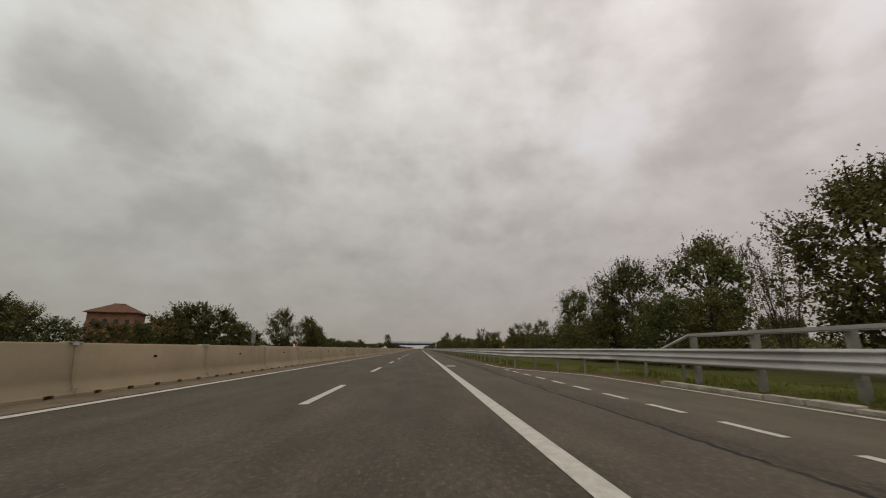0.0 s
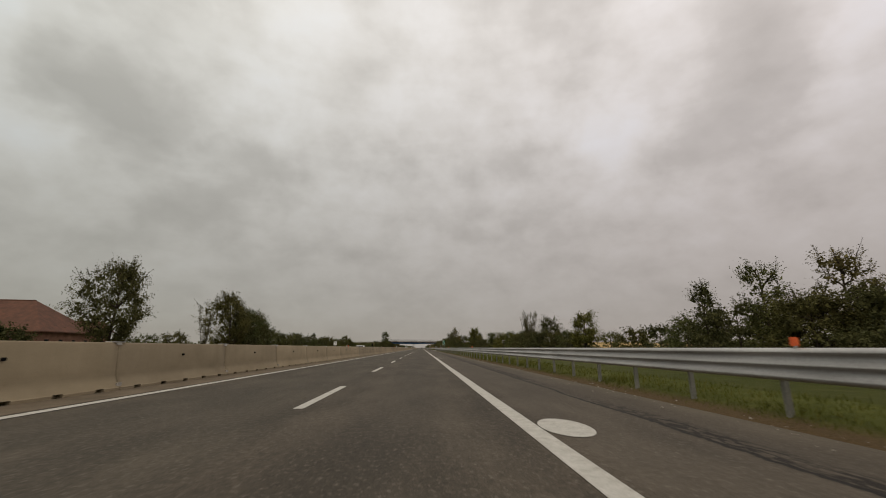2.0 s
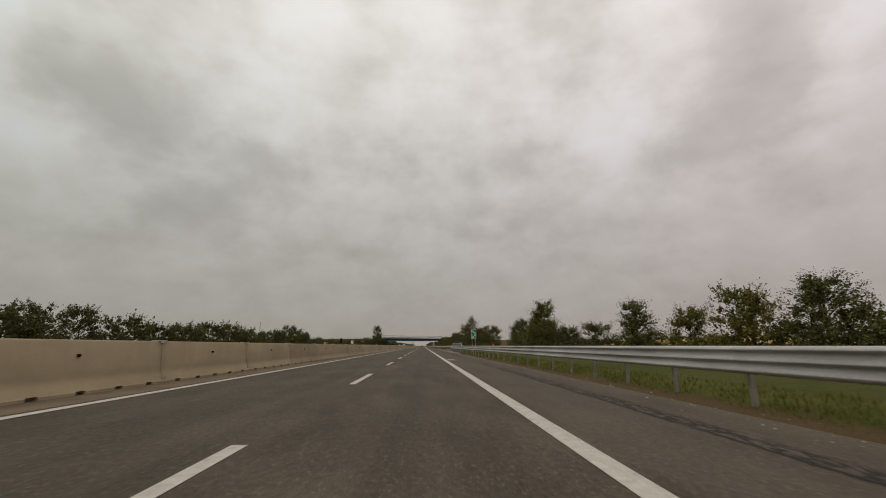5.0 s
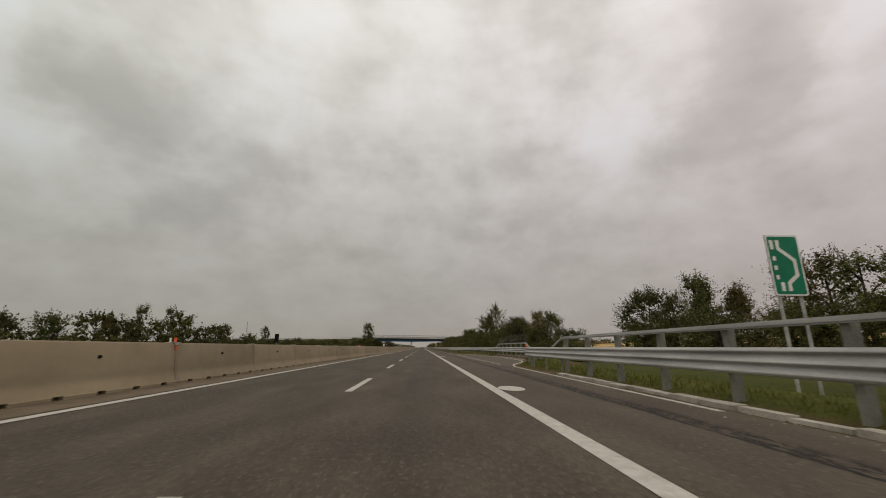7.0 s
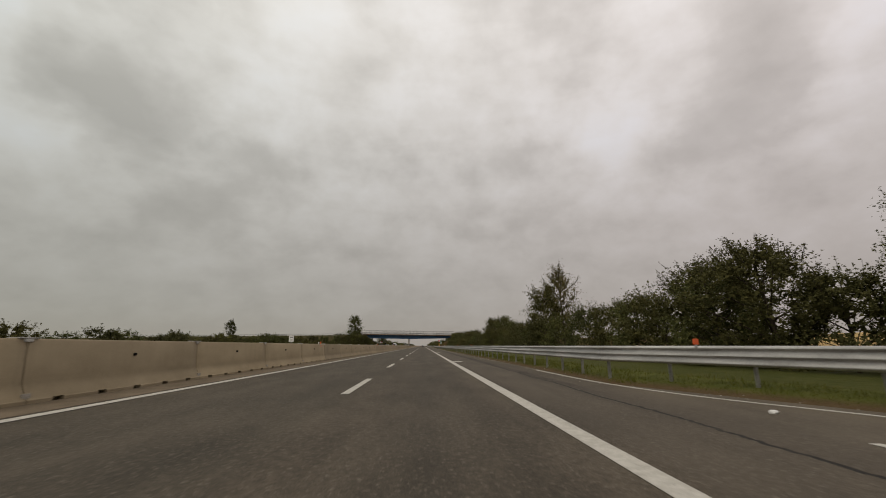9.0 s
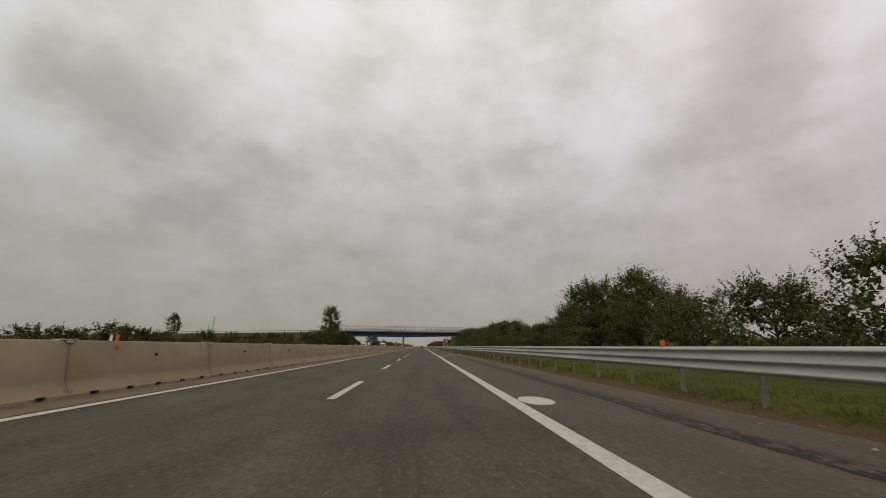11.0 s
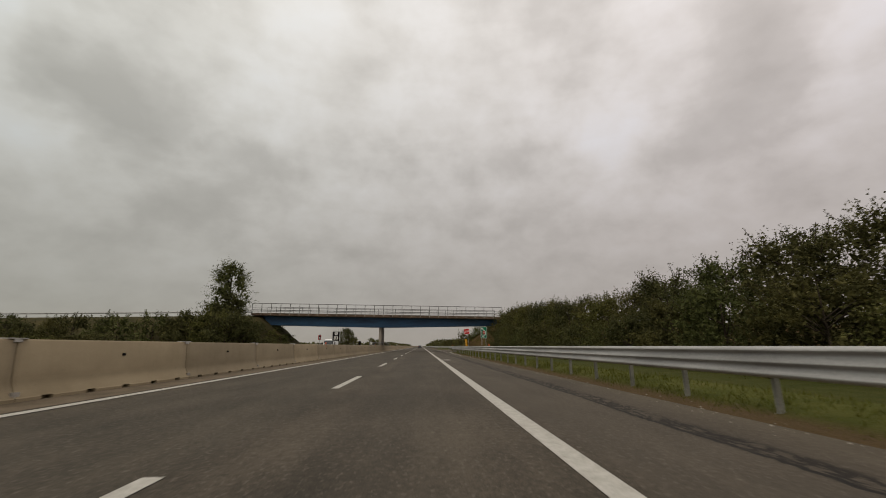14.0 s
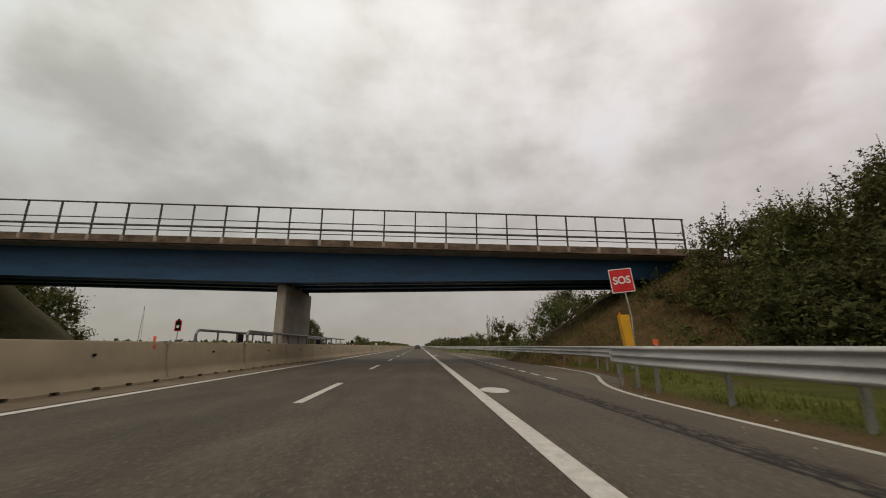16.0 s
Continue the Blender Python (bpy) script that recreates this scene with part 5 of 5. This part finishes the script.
# dry grass tufts on the bare slope
tr = np.random.default_rng(23)
n = 9000
tx, ty = tr.uniform(7.6, 19.5, n), tr.uniform(506.0, 524.0, n)
rise_at = np.clip((tx - 7.2) / 11.6, 0, 1) * 7.03
half_w = 4.4 + 1.6 * rise_at + 0.6
off_c = np.abs(ty - (BY0 + BY1) / 2)
tz = np.where(off_c < 4.4, rise_at, rise_at * (1 - (off_c - 4.4) / (half_w - 4.4)))
patch_t = np.array([noise.noise((float(a) * 0.5, float(b) * 0.5, 4.0)) for a, b in zip(tx, ty)])
ok = (off_c < half_w) & (tz > 0.15) & (patch_t > tr.uniform(-0.5, 0.35, n))
tx, ty, tz = tx[ok], ty[ok], tz[ok] - 0.16
n = len(tx)
ang = tr.uniform(0, 2 * np.pi, n)
wide_t, tall_t = 0.03, tr.uniform(0.10, 0.34, n)
lean_t = tr.normal(0, 0.10, (n, 2))
tufts = np.stack([np.stack([tx - np.cos(ang) * wide_t, ty - np.sin(ang) * wide_t, tz], 1), np.stack([tx + np.cos(ang) * wide_t, ty + np.sin(ang) * wide_t, tz], 1), np.stack([tx + lean_t[:, 0], ty + lean_t[:, 1], tz + tall_t], 1)], 1).reshape(-1, 3)
slope_grass = part("slope_grass", mesh_of("slope_grass", tufts, [(3 * k, 3 * k + 1, 3 * k + 2) for k in range(n)], LEAF_TURN), LEAF_TURN)
tagged(slope_grass, "tufts of dry yellow-green grass on the earth slope", "grass", kind="stuff")
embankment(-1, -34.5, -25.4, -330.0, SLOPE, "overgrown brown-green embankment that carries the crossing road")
run_side = thing("guardrail", (0, 0, 0), "distant guardrail on the embankment road", "guardrail")
bm = bmesh.new()
tube(bm, (-36, BY0 + 0.6, 8.25), (-150, BY0 + 0.6, 6.9), 0.13, 0.13, 6)
part("beam", bm, STEEL, run_side)
for x in np.arange(-38, -150, -4.0):
    z = 8.25 + (x + 36) / 114 * 1.35
    part("post", boxed(x - 0.05, x + 0.05, BY0 + 0.6, BY0 + 0.7, z - 0.9, z), STEEL, run_side)
# shrubs on the embankment flanks
for x, y, h, z in [(-38, 512.5, 3.6, 3.6), (-43, 512.5, 3.4, 3.6), (-49, 512.0, 3.0, 3.2), (-56, 512.0, 2.8, 3.0), (22.0, 511.0, 4.5, 3.2), (24.5, 508, 6, 1.5), (21.5, 513.5, 4.0, 5.0), (27.0, 513.0, 5.0, 4.5), (-35.0, 511.0, 4.6, 2.4), (-33.0, 510.0, 2.6, 2.0), (-30.0, 512.0, 2.2, 0.8), (-36.0, 509.0, 3.0, 2.5), (-33.0, 513.0, 2.4, 3.7), (-30.5, 514.5, 2.0, 2.5), (-36.5, 512.5, 2.6, 4.5), (-29.0, 515.0, 2.0, 1.5), (-28.0, 512.5, 1.8, 0.1), (-31.5, 508.8, 2.6, 0.4), (-34.5, 507.6, 3.0, 1.0), (-31.0, 518.0, 1.6, 4.0), (-28.8, 520.0, 1.6, 2.2), *[(-62.0 - 9.0 * k, 511.5, 3.4 + 0.5 * (k % 3), 3.0) for k in range(10)]]:
    plant("bush", x, y, h, z)

# tubular steel guards in the median round the pier
for gx0, gy0, length, low_, high in ((-8.33, 513.0, 26.4, 1.255, 1.86), (-10.05, 511.5, 28.6, -0.05, 1.86)):
    hoop = thing("tubular_guard", (gx0, gy0, 0), "grey bent-tube steel guard in the median by the pier", "guard", "median tube guards")
    bends = [(0.10, low_), (0.02, high - 0.22), (0.10, high - 0.08), (0.26, high)]
    bm = bmesh.new()
    for (ya, za), (yb, zb) in zip(bends, bends[1:] + [(length, high)]):
        tube(bm, (0, ya, za), (0, yb, zb), 0.065)
    part("top_tube", bm, SIGN_BACK, hoop)
    for k in range(1, int(length / 2.2) + 1):
        part("upright", tube(bmesh.new(), (0, 2.2 * k, low_), (0, 2.2 * k - 0.12, high), 0.05), SIGN_BACK, hoop)
    if low_ < 0:
        part("low_tube", tube(bmesh.new(), (0, 0.1, 1.15), (0, length, 1.15), 0.045), SIGN_BACK, hoop)


# ---------------------------------------------------------------- signs
def sign_panel(root, wide, tall, z, face, rim=WHITE, y=0.0, corner=0.06):
    """Panel facing -y with a raised white rim and an aluminium back."""
    part("panel_back", boxed(-wide / 2, wide / 2, y, y + 0.03, z, z + tall, bevel=0.008), SIGN_BACK, root)

    def rounded(w_, h_, r_, steps=5):
        p = []
        for cx, cz, a0 in ((w_ / 2 - r_, h_ / 2 - r_, 0), (-w_ / 2 + r_, h_ / 2 - r_, 90), (-w_ / 2 + r_, -h_ / 2 + r_, 180), (w_ / 2 - r_, -h_ / 2 + r_, 270)):
            for k in range(steps + 1):
                a = radians(a0 + 90 * k / steps)
                p.append((cx + r_ * math.cos(a), z + tall / 2 + cz + r_ * math.sin(a)))
        return p

    part("rim", prism(rounded(wide, tall, corner), "y", y - 0.006, y - 0.001, rim, "rim"), rim, root)
    part("face", prism(rounded(wide - 0.08, tall - 0.08, corner * 0.8), "y", y - 0.012, y - 0.005, face, "face"), face, root)


def stroke(root, path, width, y, mat, name="symbol_stroke"):
    pts_ = band(path, width)
    return part(name, prism(pts_, "y", y - 0.004, y, mat, name), mat, root)


def layby_sign(x, y, z, sos, label):
    root = thing("layby_sign", (x, y, 0), label, "road sign", "lay-by signs", turn=0)
    for dx_ in (-0.28, 0.28):
        part("pole", tube(bmesh.new(), (dx_, 0.07, -0.4), (dx_, 0.07, z + 1.2), 0.038), STEEL, root)
    sign_panel(root, 0.86, 1.55, z, SIGN_GREEN)
    f, zc = -0.013, z + 0.775
    stroke(root, [(-0.14, zc + 0.64), (-0.14, zc + 0.42), (0.23, zc + 0.12), (0.23, zc - 0.26), (-0.02, zc - 0.46), (-0.02, zc - 0.66)], 0.10, f, WHITE)
    stroke(root, [(-0.30, zc + 0.64), (-0.30, zc + 0.40)], 0.09, f, WHITE)
    stroke(root, [(-0.20, zc - 0.44), (-0.20, zc - 0.66)], 0.09, f, WHITE)
    for k in range(3):
        stroke(root, [(-0.29, zc + 0.22 - 0.24 * k), (-0.29, zc + 0.11 - 0.24 * k)], 0.08, f, WHITE, "symbol_dash")
    if sos:
        part("small_plate", boxed(-0.14, 0.14, f - 0.010, f + 0.001, zc - 0.22, zc + 0.14, bevel=0.003), SIGN_RED, root, "small red plate in the symbol")
        lettering("SOS", 0.13, WHITE, root, (0, f - 0.014, zc - 0.03))


layby_sign(9.0, 223.0, 2.36, False, "green lay-by sign with a white symbol on two poles")
layby_sign(8.92, 484.85, 2.2, True, "green lay-by sign with a small red emergency plate")

sos = thing("sos_sign", (9.25, 508.8, 0), "red emergency sign on a pole beside an amber box", "road sign", turn=0)
bm = bmesh.new()
for a, b in (((0.30, 0.06, -0.2), (0.30, 0.06, 2.35)), ((0.30, 0.06, 2.35), (0.23, 0.06, 2.85)), ((0.23, 0.06, 2.85), (0.0, 0.06, 4.2))):
    tube(bm, a, b, 0.033)
part("pole", bm, STEEL, sos, "bent steel pole")
sign_panel(sos, 1.06, 1.06, 3.40, SIGN_RED, corner=0.05)
lettering("SOS", 0.46, WHITE, sos, (0, -0.017, 3.93))
for o in sos.children:
    if not o.name.startswith("pole"):
        o.matrix_local = pose(0, 0, 3.93, 0, -6.5, 0) @ pose(0, 0, -3.93) @ o.matrix_basis
call = thing("emergency_call_box", (9.1, 508.6, 0), "amber wedge-shaped emergency call column", "call box")
part("column", prism([(-0.28, 2.42), (0.16, 2.42), (0.28, 0.5), (-0.04, 0.5)], "y", -0.11, 0.11, YELLOW, "column"), YELLOW, call)
part("knob", boxed(-0.25, -0.17, -0.05, 0.05, 2.41, 2.52, bevel=0.02), ORANGE, call)
part("foot", tube(bmesh.new(), (0.1, 0, -0.1), (0.1, 0, 0.55), 0.05), STEEL, call)
part("base", boxed(-0.15, 0.35, -0.25, 0.25, -0.15, 0.05, bevel=0.02), KERB, call)

km = thing("kilometre_sign", (-8.95, 473.6, 0), "black kilometre sign with white numerals on a pole behind the barrier", "road sign")
part("pole", tube(bmesh.new(), (0.02, 0.06, -0.1), (0.02, 0.06, 2.6), 0.035), STEEL, km)
sign_panel(km, 0.84, 1.06, 1.64, BLACK, corner=0.08)
lettering("83", 0.50, WHITE, km, (0.0, -0.016, 1.96))
part("shield", prism([(-0.15, 2.62), (0.15, 2.62), (0.17, 2.4), (0.10, 2.28), (-0.10, 2.28), (-0.17, 2.4)], "y", -0.018, -0.012, WHITE, "shield"), WHITE, km, "small white route shield")
for k in range(2):
    part("shield_bar", boxed(-0.10, 0.10, -0.022, -0.017, 2.38 + 0.11 * k, 2.44 + 0.11 * k), BLACK, km)

# backs of signs and posts of the opposite carriageway
for x, y, z0, z1, half in ((-27.0, 68.1, 2.0, 3.9, 0.33), (-27.6, 291.5, 2.0, 3.6, 0.38), (-25.7, 552.6, 0.95, 2.85, 0.45), (-23.8, 590.0, 1.6, 3.0, 0.5), (-24.0, 640.0, 1.6, 3.2, 0.5)):
    s = thing("road_sign", (x, y, 0), "dark back of a road sign of the opposite carriageway", "road sign", "opposite signs")
    part("pole", tube(bmesh.new(), (0, 0, -0.3), (0, 0, z1 - 0.1), 0.045), STEEL, s)
    part("panel", boxed(-half, half, -0.06, -0.03, z0, z1, bevel=0.01), SIGN_BACK if y < 100 else BLACK, s)
lamp_sign = thing("signal_sign", (-26.8, 539.0, 0), "dark signal board with a red frame on a thin pole", "road sign")
part("pole", tube(bmesh.new(), (0, 0, -0.2), (0, 0, 3.2), 0.045), STEEL, lamp_sign)
part("red_frame", boxed(-0.36, 0.36, -0.09, -0.03, 2.75, 3.95, bevel=0.02), SIGN_RED, lamp_sign)
part("dark_board", boxed(-0.27, 0.27, -0.12, -0.08, 2.86, 3.84, bevel=0.02), BLACK, lamp_sign)
part("pale_plate", boxed(-0.14, 0.14, -0.135, -0.115, 3.10, 3.42, bevel=0.01), WHITE, lamp_sign, "small pale plate")
part("head_lamp", tube(bmesh.new(), (0, -0.05, 3.94), (0, -0.05, 4.12), 0.16, 0.10, 12), BLACK, lamp_sign)
cabinet = thing("control_cabinet", (-26.2, 538.4, 0), "small grey control cabinet beside the signal pole", "cabinet")
part("body", boxed(-0.32, 0.32, -0.2, 0.2, -0.1, 1.75, bevel=0.02), SIGN_BACK, cabinet)
part("lid", boxed(-0.36, 0.36, -0.24, 0.24, 1.75, 1.82, bevel=0.015), SIGN_BACK, cabinet)
for x, y, z in ((-310.4, 571.2, 21.6),):
    p = part("mast", tube(bmesh.new(), (x, y, -0.3), (x, y, z), 0.49, 0.29), STEEL)
    tagged(p, "thin grey mast in the fields", "mast")
# small distance plates on the median barrier
for y in (101.4, 200.7, 300.0, 399.0, 499.6, 574.0):
    h = thing("distance_plate", (BARRIER_X - 0.36, y, 1.265), "small white distance plate on the barrier", "road sign", "distance plates")
    part("stem", tube(bmesh.new(), (0, 0.02, -0.01), (0, 0.02, 0.3), 0.02), STEEL, h)
    part("panel", boxed(-0.15, 0.15, -0.012, 0.0, 0.10, 0.46, bevel=0.01), WHITE, h)
    for k in range(2):
        part("bar", boxed(-0.085, 0.085, -0.016, -0.011, 0.185 + 0.15 * k, 0.225 + 0.15 * k), SIGN_BACK, h)
rear_plate = thing("distance_plate", (-10.05, 499.0, 0), "dark back of a small distance plate on a post", "road sign")
part("stem", tube(bmesh.new(), (0, 0.02, -0.1), (0, 0.02, 1.3), 0.025), STEEL, rear_plate)
part("panel", boxed(-0.14, 0.14, -0.012, 0.0, 1.10, 1.46, bevel=0.01), BLACK, rear_plate)
# litter in the verge
for x, y, r_ in ((5.75, 389.2, 20), (6.2, 386.6, 70), (5.9, 408.0, 130), (5.8, 281.5, 40), (6.0, 369.5, 10), (5.7, 116.0, 80)):
    bm = boxed(-0.08, 0.08, -0.06, 0.06, 0.0, 0.05, bevel=0.018)
    for v in bm.verts:
        v.co += Vector((noise.noise(v.co * 9), noise.noise(v.co * 7 + Vector((3, 1, 0))), 0)) * 0.05
    l = part("litter", bm, WHITE)
    l.matrix_world = pose(x, y, 0.0, 0, 0, r_)
    tagged(l, "crumpled white scrap of litter in the verge", "litter", "litter in the verge")
for k in range(9):
    plant("bush", 13.0 + 1.6 * (k % 3), 247.5 + 4.6 * k, 1.3 + 0.35 * ((k * 7) % 3))
# ---------------------------------------------------------------- stubble field, house
verts, faces = [], []
for j, y in enumerate(np.linspace(225, 420, 20)):
    for i, x in enumerate(np.linspace(30, 190, 14)):
        hump = math.sin(math.pi * min(1, max(0, (x - 30) / 160))) * math.sin(math.pi * min(1, max(0, (y - 225) / 195))) ** 0.5
        verts.append((x, y, -0.9 + (5.5 + 0.25 * noise.noise((x * 0.05, y * 0.05, 5))) * hump))
        if i and j:
            k = j * 14 + i
            faces.append((k - 15, k - 14, k, k - 1))
field = part("field", mesh_of("field", verts, faces, FIELD, True), FIELD)
tagged(field, "ochre stubble field behind the lay-by", "field", kind="structure")

def hip_house(at, turn, hx, hy, hz, rise, ridge, roof_mat, label, rows_of_windows, chimney=True):
    root = thing("house", at, label, "house", "farm buildings", turn=turn)
    part("wall", boxed(-hx, hx, -hy, hy, 0, hz, bevel=0.05), HOUSE_WALL, root)
    e = 0.9
    rv = [(-hx - e, -hy - e, hz), (hx + e, -hy - e, hz), (hx + e, hy + e, hz), (-hx - e, hy + e, hz), (-ridge, 0, hz + rise), (ridge, 0, hz + rise)]
    rv += [(x, y, hz - 0.25) for x, y, z in rv[:4]]
    part("roof", mesh_of("roof", rv, [(0, 1, 5, 4), (1, 2, 5), (2, 3, 4, 5), (3, 0, 4), (6, 7, 1, 0), (7, 8, 2, 1), (8, 9, 3, 2), (9, 6, 0, 3), (9, 8, 7, 6)], roof_mat), roof_mat, root)
    part("ridge_cap", tube(bmesh.new(), (-ridge, 0, hz + rise), (ridge, 0, hz + rise), 0.16), roof_mat, root)
    if chimney:
        part("chimney", boxed(-ridge * 0.6 - 0.4, -ridge * 0.6 + 0.4, -2.2, -1.4, hz + rise * 0.3, hz + rise + 0.9, bevel=0.03), HOUSE_WALL, root)
    for fz in rows_of_windows:
        for k in range(4):
            fx = hx * (-0.7 + 0.467 * k)
            part("window", boxed(fx - 0.6, fx + 0.6, -hy - 0.06, -hy - 0.005, fz, fz + 1.6, bevel=0.02), CAR_GLASS, root)
            fy = hy * (-0.7 + 0.467 * k)
            part("window", boxed(hx + 0.005, hx + 0.06, fy - 0.6, fy + 0.6, fz, fz + 1.6, bevel=0.02), CAR_GLASS, root)


hip_house((-105.5, 146.0, -0.3), 20, 6.6, 6.2, 13.4, 3.3, 1.7, ROOF_TILE, "tall brick-red house with an orange tiled hip roof", (1.2, 5.0, 9.4), False)
hip_house((-94.0, 157.0, -0.3), 8, 12.5, 9.0, 4.9, 7.2, 4.5, ROOF_TILE, "low farm building with a large rusty orange hip roof", (1.6,))
hip_house((-144.0, 243.0, -0.3), 32, 7.6, 5.5, 8.4, 4.0, 4.8, ROOF_TILE, "distant farmhouse with a brown tiled hip roof", (1.4, 5.2))

# far lattice mast across the fields
mast = thing("radio_mast", (-332.0, 992.0, -0.5), "thin grey lattice mast far across the fields", "mast")
feet = [(2.2 * math.cos(a), 2.2 * math.sin(a)) for a in (0.5, 2.6, 4.7)]
for fx, fy in feet:
    part("mast_leg", tube(bmesh.new(), (fx, fy, 0), (fx * 0.12, fy * 0.12, 49.0), 0.16, 0.10, 6), SIGN_BACK, mast)
for k in range(14):
    za, zb = 3.5 * k, 3.5 * (k + 1)
    ka, kb = 1 - 0.88 * za / 49, 1 - 0.88 * zb / 49
    for i in range(3):
        (ax, ay), (bx_, by_) = feet[i], feet[(i + 1) % 3]
        part("mast_brace", tube(bmesh.new(), (ax * ka, ay * ka, za), (bx_ * kb, by_ * kb, zb), 0.07, 0.07, 5), SIGN_BACK, mast)

# ---------------------------------------------------------------- vehicles
def wheel(root, x, y, r_=0.32, wide=0.2):
    wb = bmesh.new()
    tube(wb, (x - wide / 2, y, r_), (x + wide / 2, y, r_), r_, r_, 20)
    tyre = part("wheel", wb, RUBBER, root)
    rb = bmesh.new()
    tube(rb, (x - wide / 2 - 0.01, y, r_), (x + wide / 2 + 0.01, y, r_), r_ * 0.6, r_ * 0.6, 14)
    part("rim", rb, SIGN_BACK, tyre)


def vehicle(name, at, turn, side, glass, half, paint, label, category):
    """Body swept across from its side outline, narrower above the waist; the front is at -y."""
    root = thing(name, at, label, category, turn=turn)

    def swept(outline, half_low, half_high, waist, mat, nm):
        n_ = len(outline)
        vv = []
        for s in (-1, 1):
            for (yy, zz) in outline:
                w_ = half_low if zz <= waist else half_low + (half_high - half_low) * (zz - waist) / (max(z for _, z in outline) - waist)
                vv.append((s * w_, yy, zz))
        ff = [tuple(range(n_))[::-1], tuple(range(n_, 2 * n_))] + [(i, (i + 1) % n_, n_ + (i + 1) % n_, n_ + i) for i in range(n_)]
        bm_ = bmesh.new()
        vs_ = [bm_.verts.new(v) for v in vv]
        for f in ff:
            bm_.faces.new([vs_[i] for i in f])
        bmesh.ops.recalc_face_normals(bm_, faces=bm_.faces)
        bmesh.ops.bevel(bm_, geom=list(bm_.edges), offset=0.035, segments=2, affect="EDGES")
        return part(nm, bm_, mat, root, smooth=False)

    swept(side, half, half * 0.82, 0.95, paint, "body")
    for nm, outline, hl in glass:
        swept(outline, hl[0], hl[1], 0.95, CAR_GLASS, nm)
    return root


hatch = [(-2.05, 0.28), (-2.08, 0.62), (-1.95, 0.80), (-1.05, 0.97), (-0.30, 1.42), (0.55, 1.50), (1.45, 1.42), (1.98, 0.98), (2.05, 0.60), (2.0, 0.28)]
hatch_glass = [("side_window", [(-0.88, 1.0), (-0.25, 1.36), (0.55, 1.43), (1.30, 1.36), (1.55, 1.0)], (0.872, 0.735)), ("windscreen", [(-1.06, 0.985), (-0.33, 1.425), (-0.26, 1.42), (-0.98, 0.98)], (0.76, 0.66)), ("rear_window", [(1.48, 1.40), (1.90, 1.06), (1.93, 1.07), (1.51, 1.415)], (0.74, 0.64))]
for x, y, turn, paint, label in ((-12.1, 143.0, 0, CAR_WHITE, "white hatchback on the opposite carriageway"), (-14.2, 434.0, 0, CAR_WHITE, "white hatchback on the opposite carriageway"), (-0.4, 640.0, 180, CAR_DARK, "dark hatchback far ahead in the lane")):
    c = vehicle("car", (x, y, 0), turn, hatch, hatch_glass, 0.86, paint, label, "car")
    c.scale = (1.05, 1.05, 1.05) if y < 200 else (1, 1, 1)
    for sx in (-0.76, 0.76):
        wheel(c, sx, -1.28)
        wheel(c, sx, 1.25)
        part("tail_lamp", boxed(sx * 0.92 - 0.09, sx * 0.92 + 0.09, 1.97, 2.06, 0.78, 0.98, bevel=0.02), TAIL, c)
van_side = [(-2.55, 0.35), (-2.62, 0.75), (-2.45, 1.05), (-1.75, 1.28), (-0.95, 2.18), (-0.55, 2.36), (2.60, 2.42), (2.68, 2.30), (2.70, 0.35)]
van_glass = [("windscreen", [(-1.74, 1.31), (-1.02, 2.12), (-0.98, 2.10), (-1.68, 1.30)], (0.90, 0.84)), ("side_window", [(-1.55, 1.34), (-1.0, 2.0), (-0.45, 2.02), (-0.42, 1.34)], (0.985, 0.865))]
van = vehicle("van", (-16.4, 504.8, 0), 0, van_side, van_glass, 0.98, CAR_WHITE, "white panel van on the opposite carriageway", "van")
for sx in (-0.86, 0.86):
    wheel(van, sx, -1.75, 0.34)
    wheel(van, sx, 1.75, 0.34)
    part("headlamp", boxed(sx * 0.9 - 0.12, sx * 0.9 + 0.12, -2.60, -2.48, 0.82, 1.04, bevel=0.03), WHITE, van)
    part("mirror", boxed(sx * 1.22 - 0.08, sx * 1.22 + 0.08, -1.42, -1.32, 1.35, 1.68, bevel=0.03), BLACK, van)
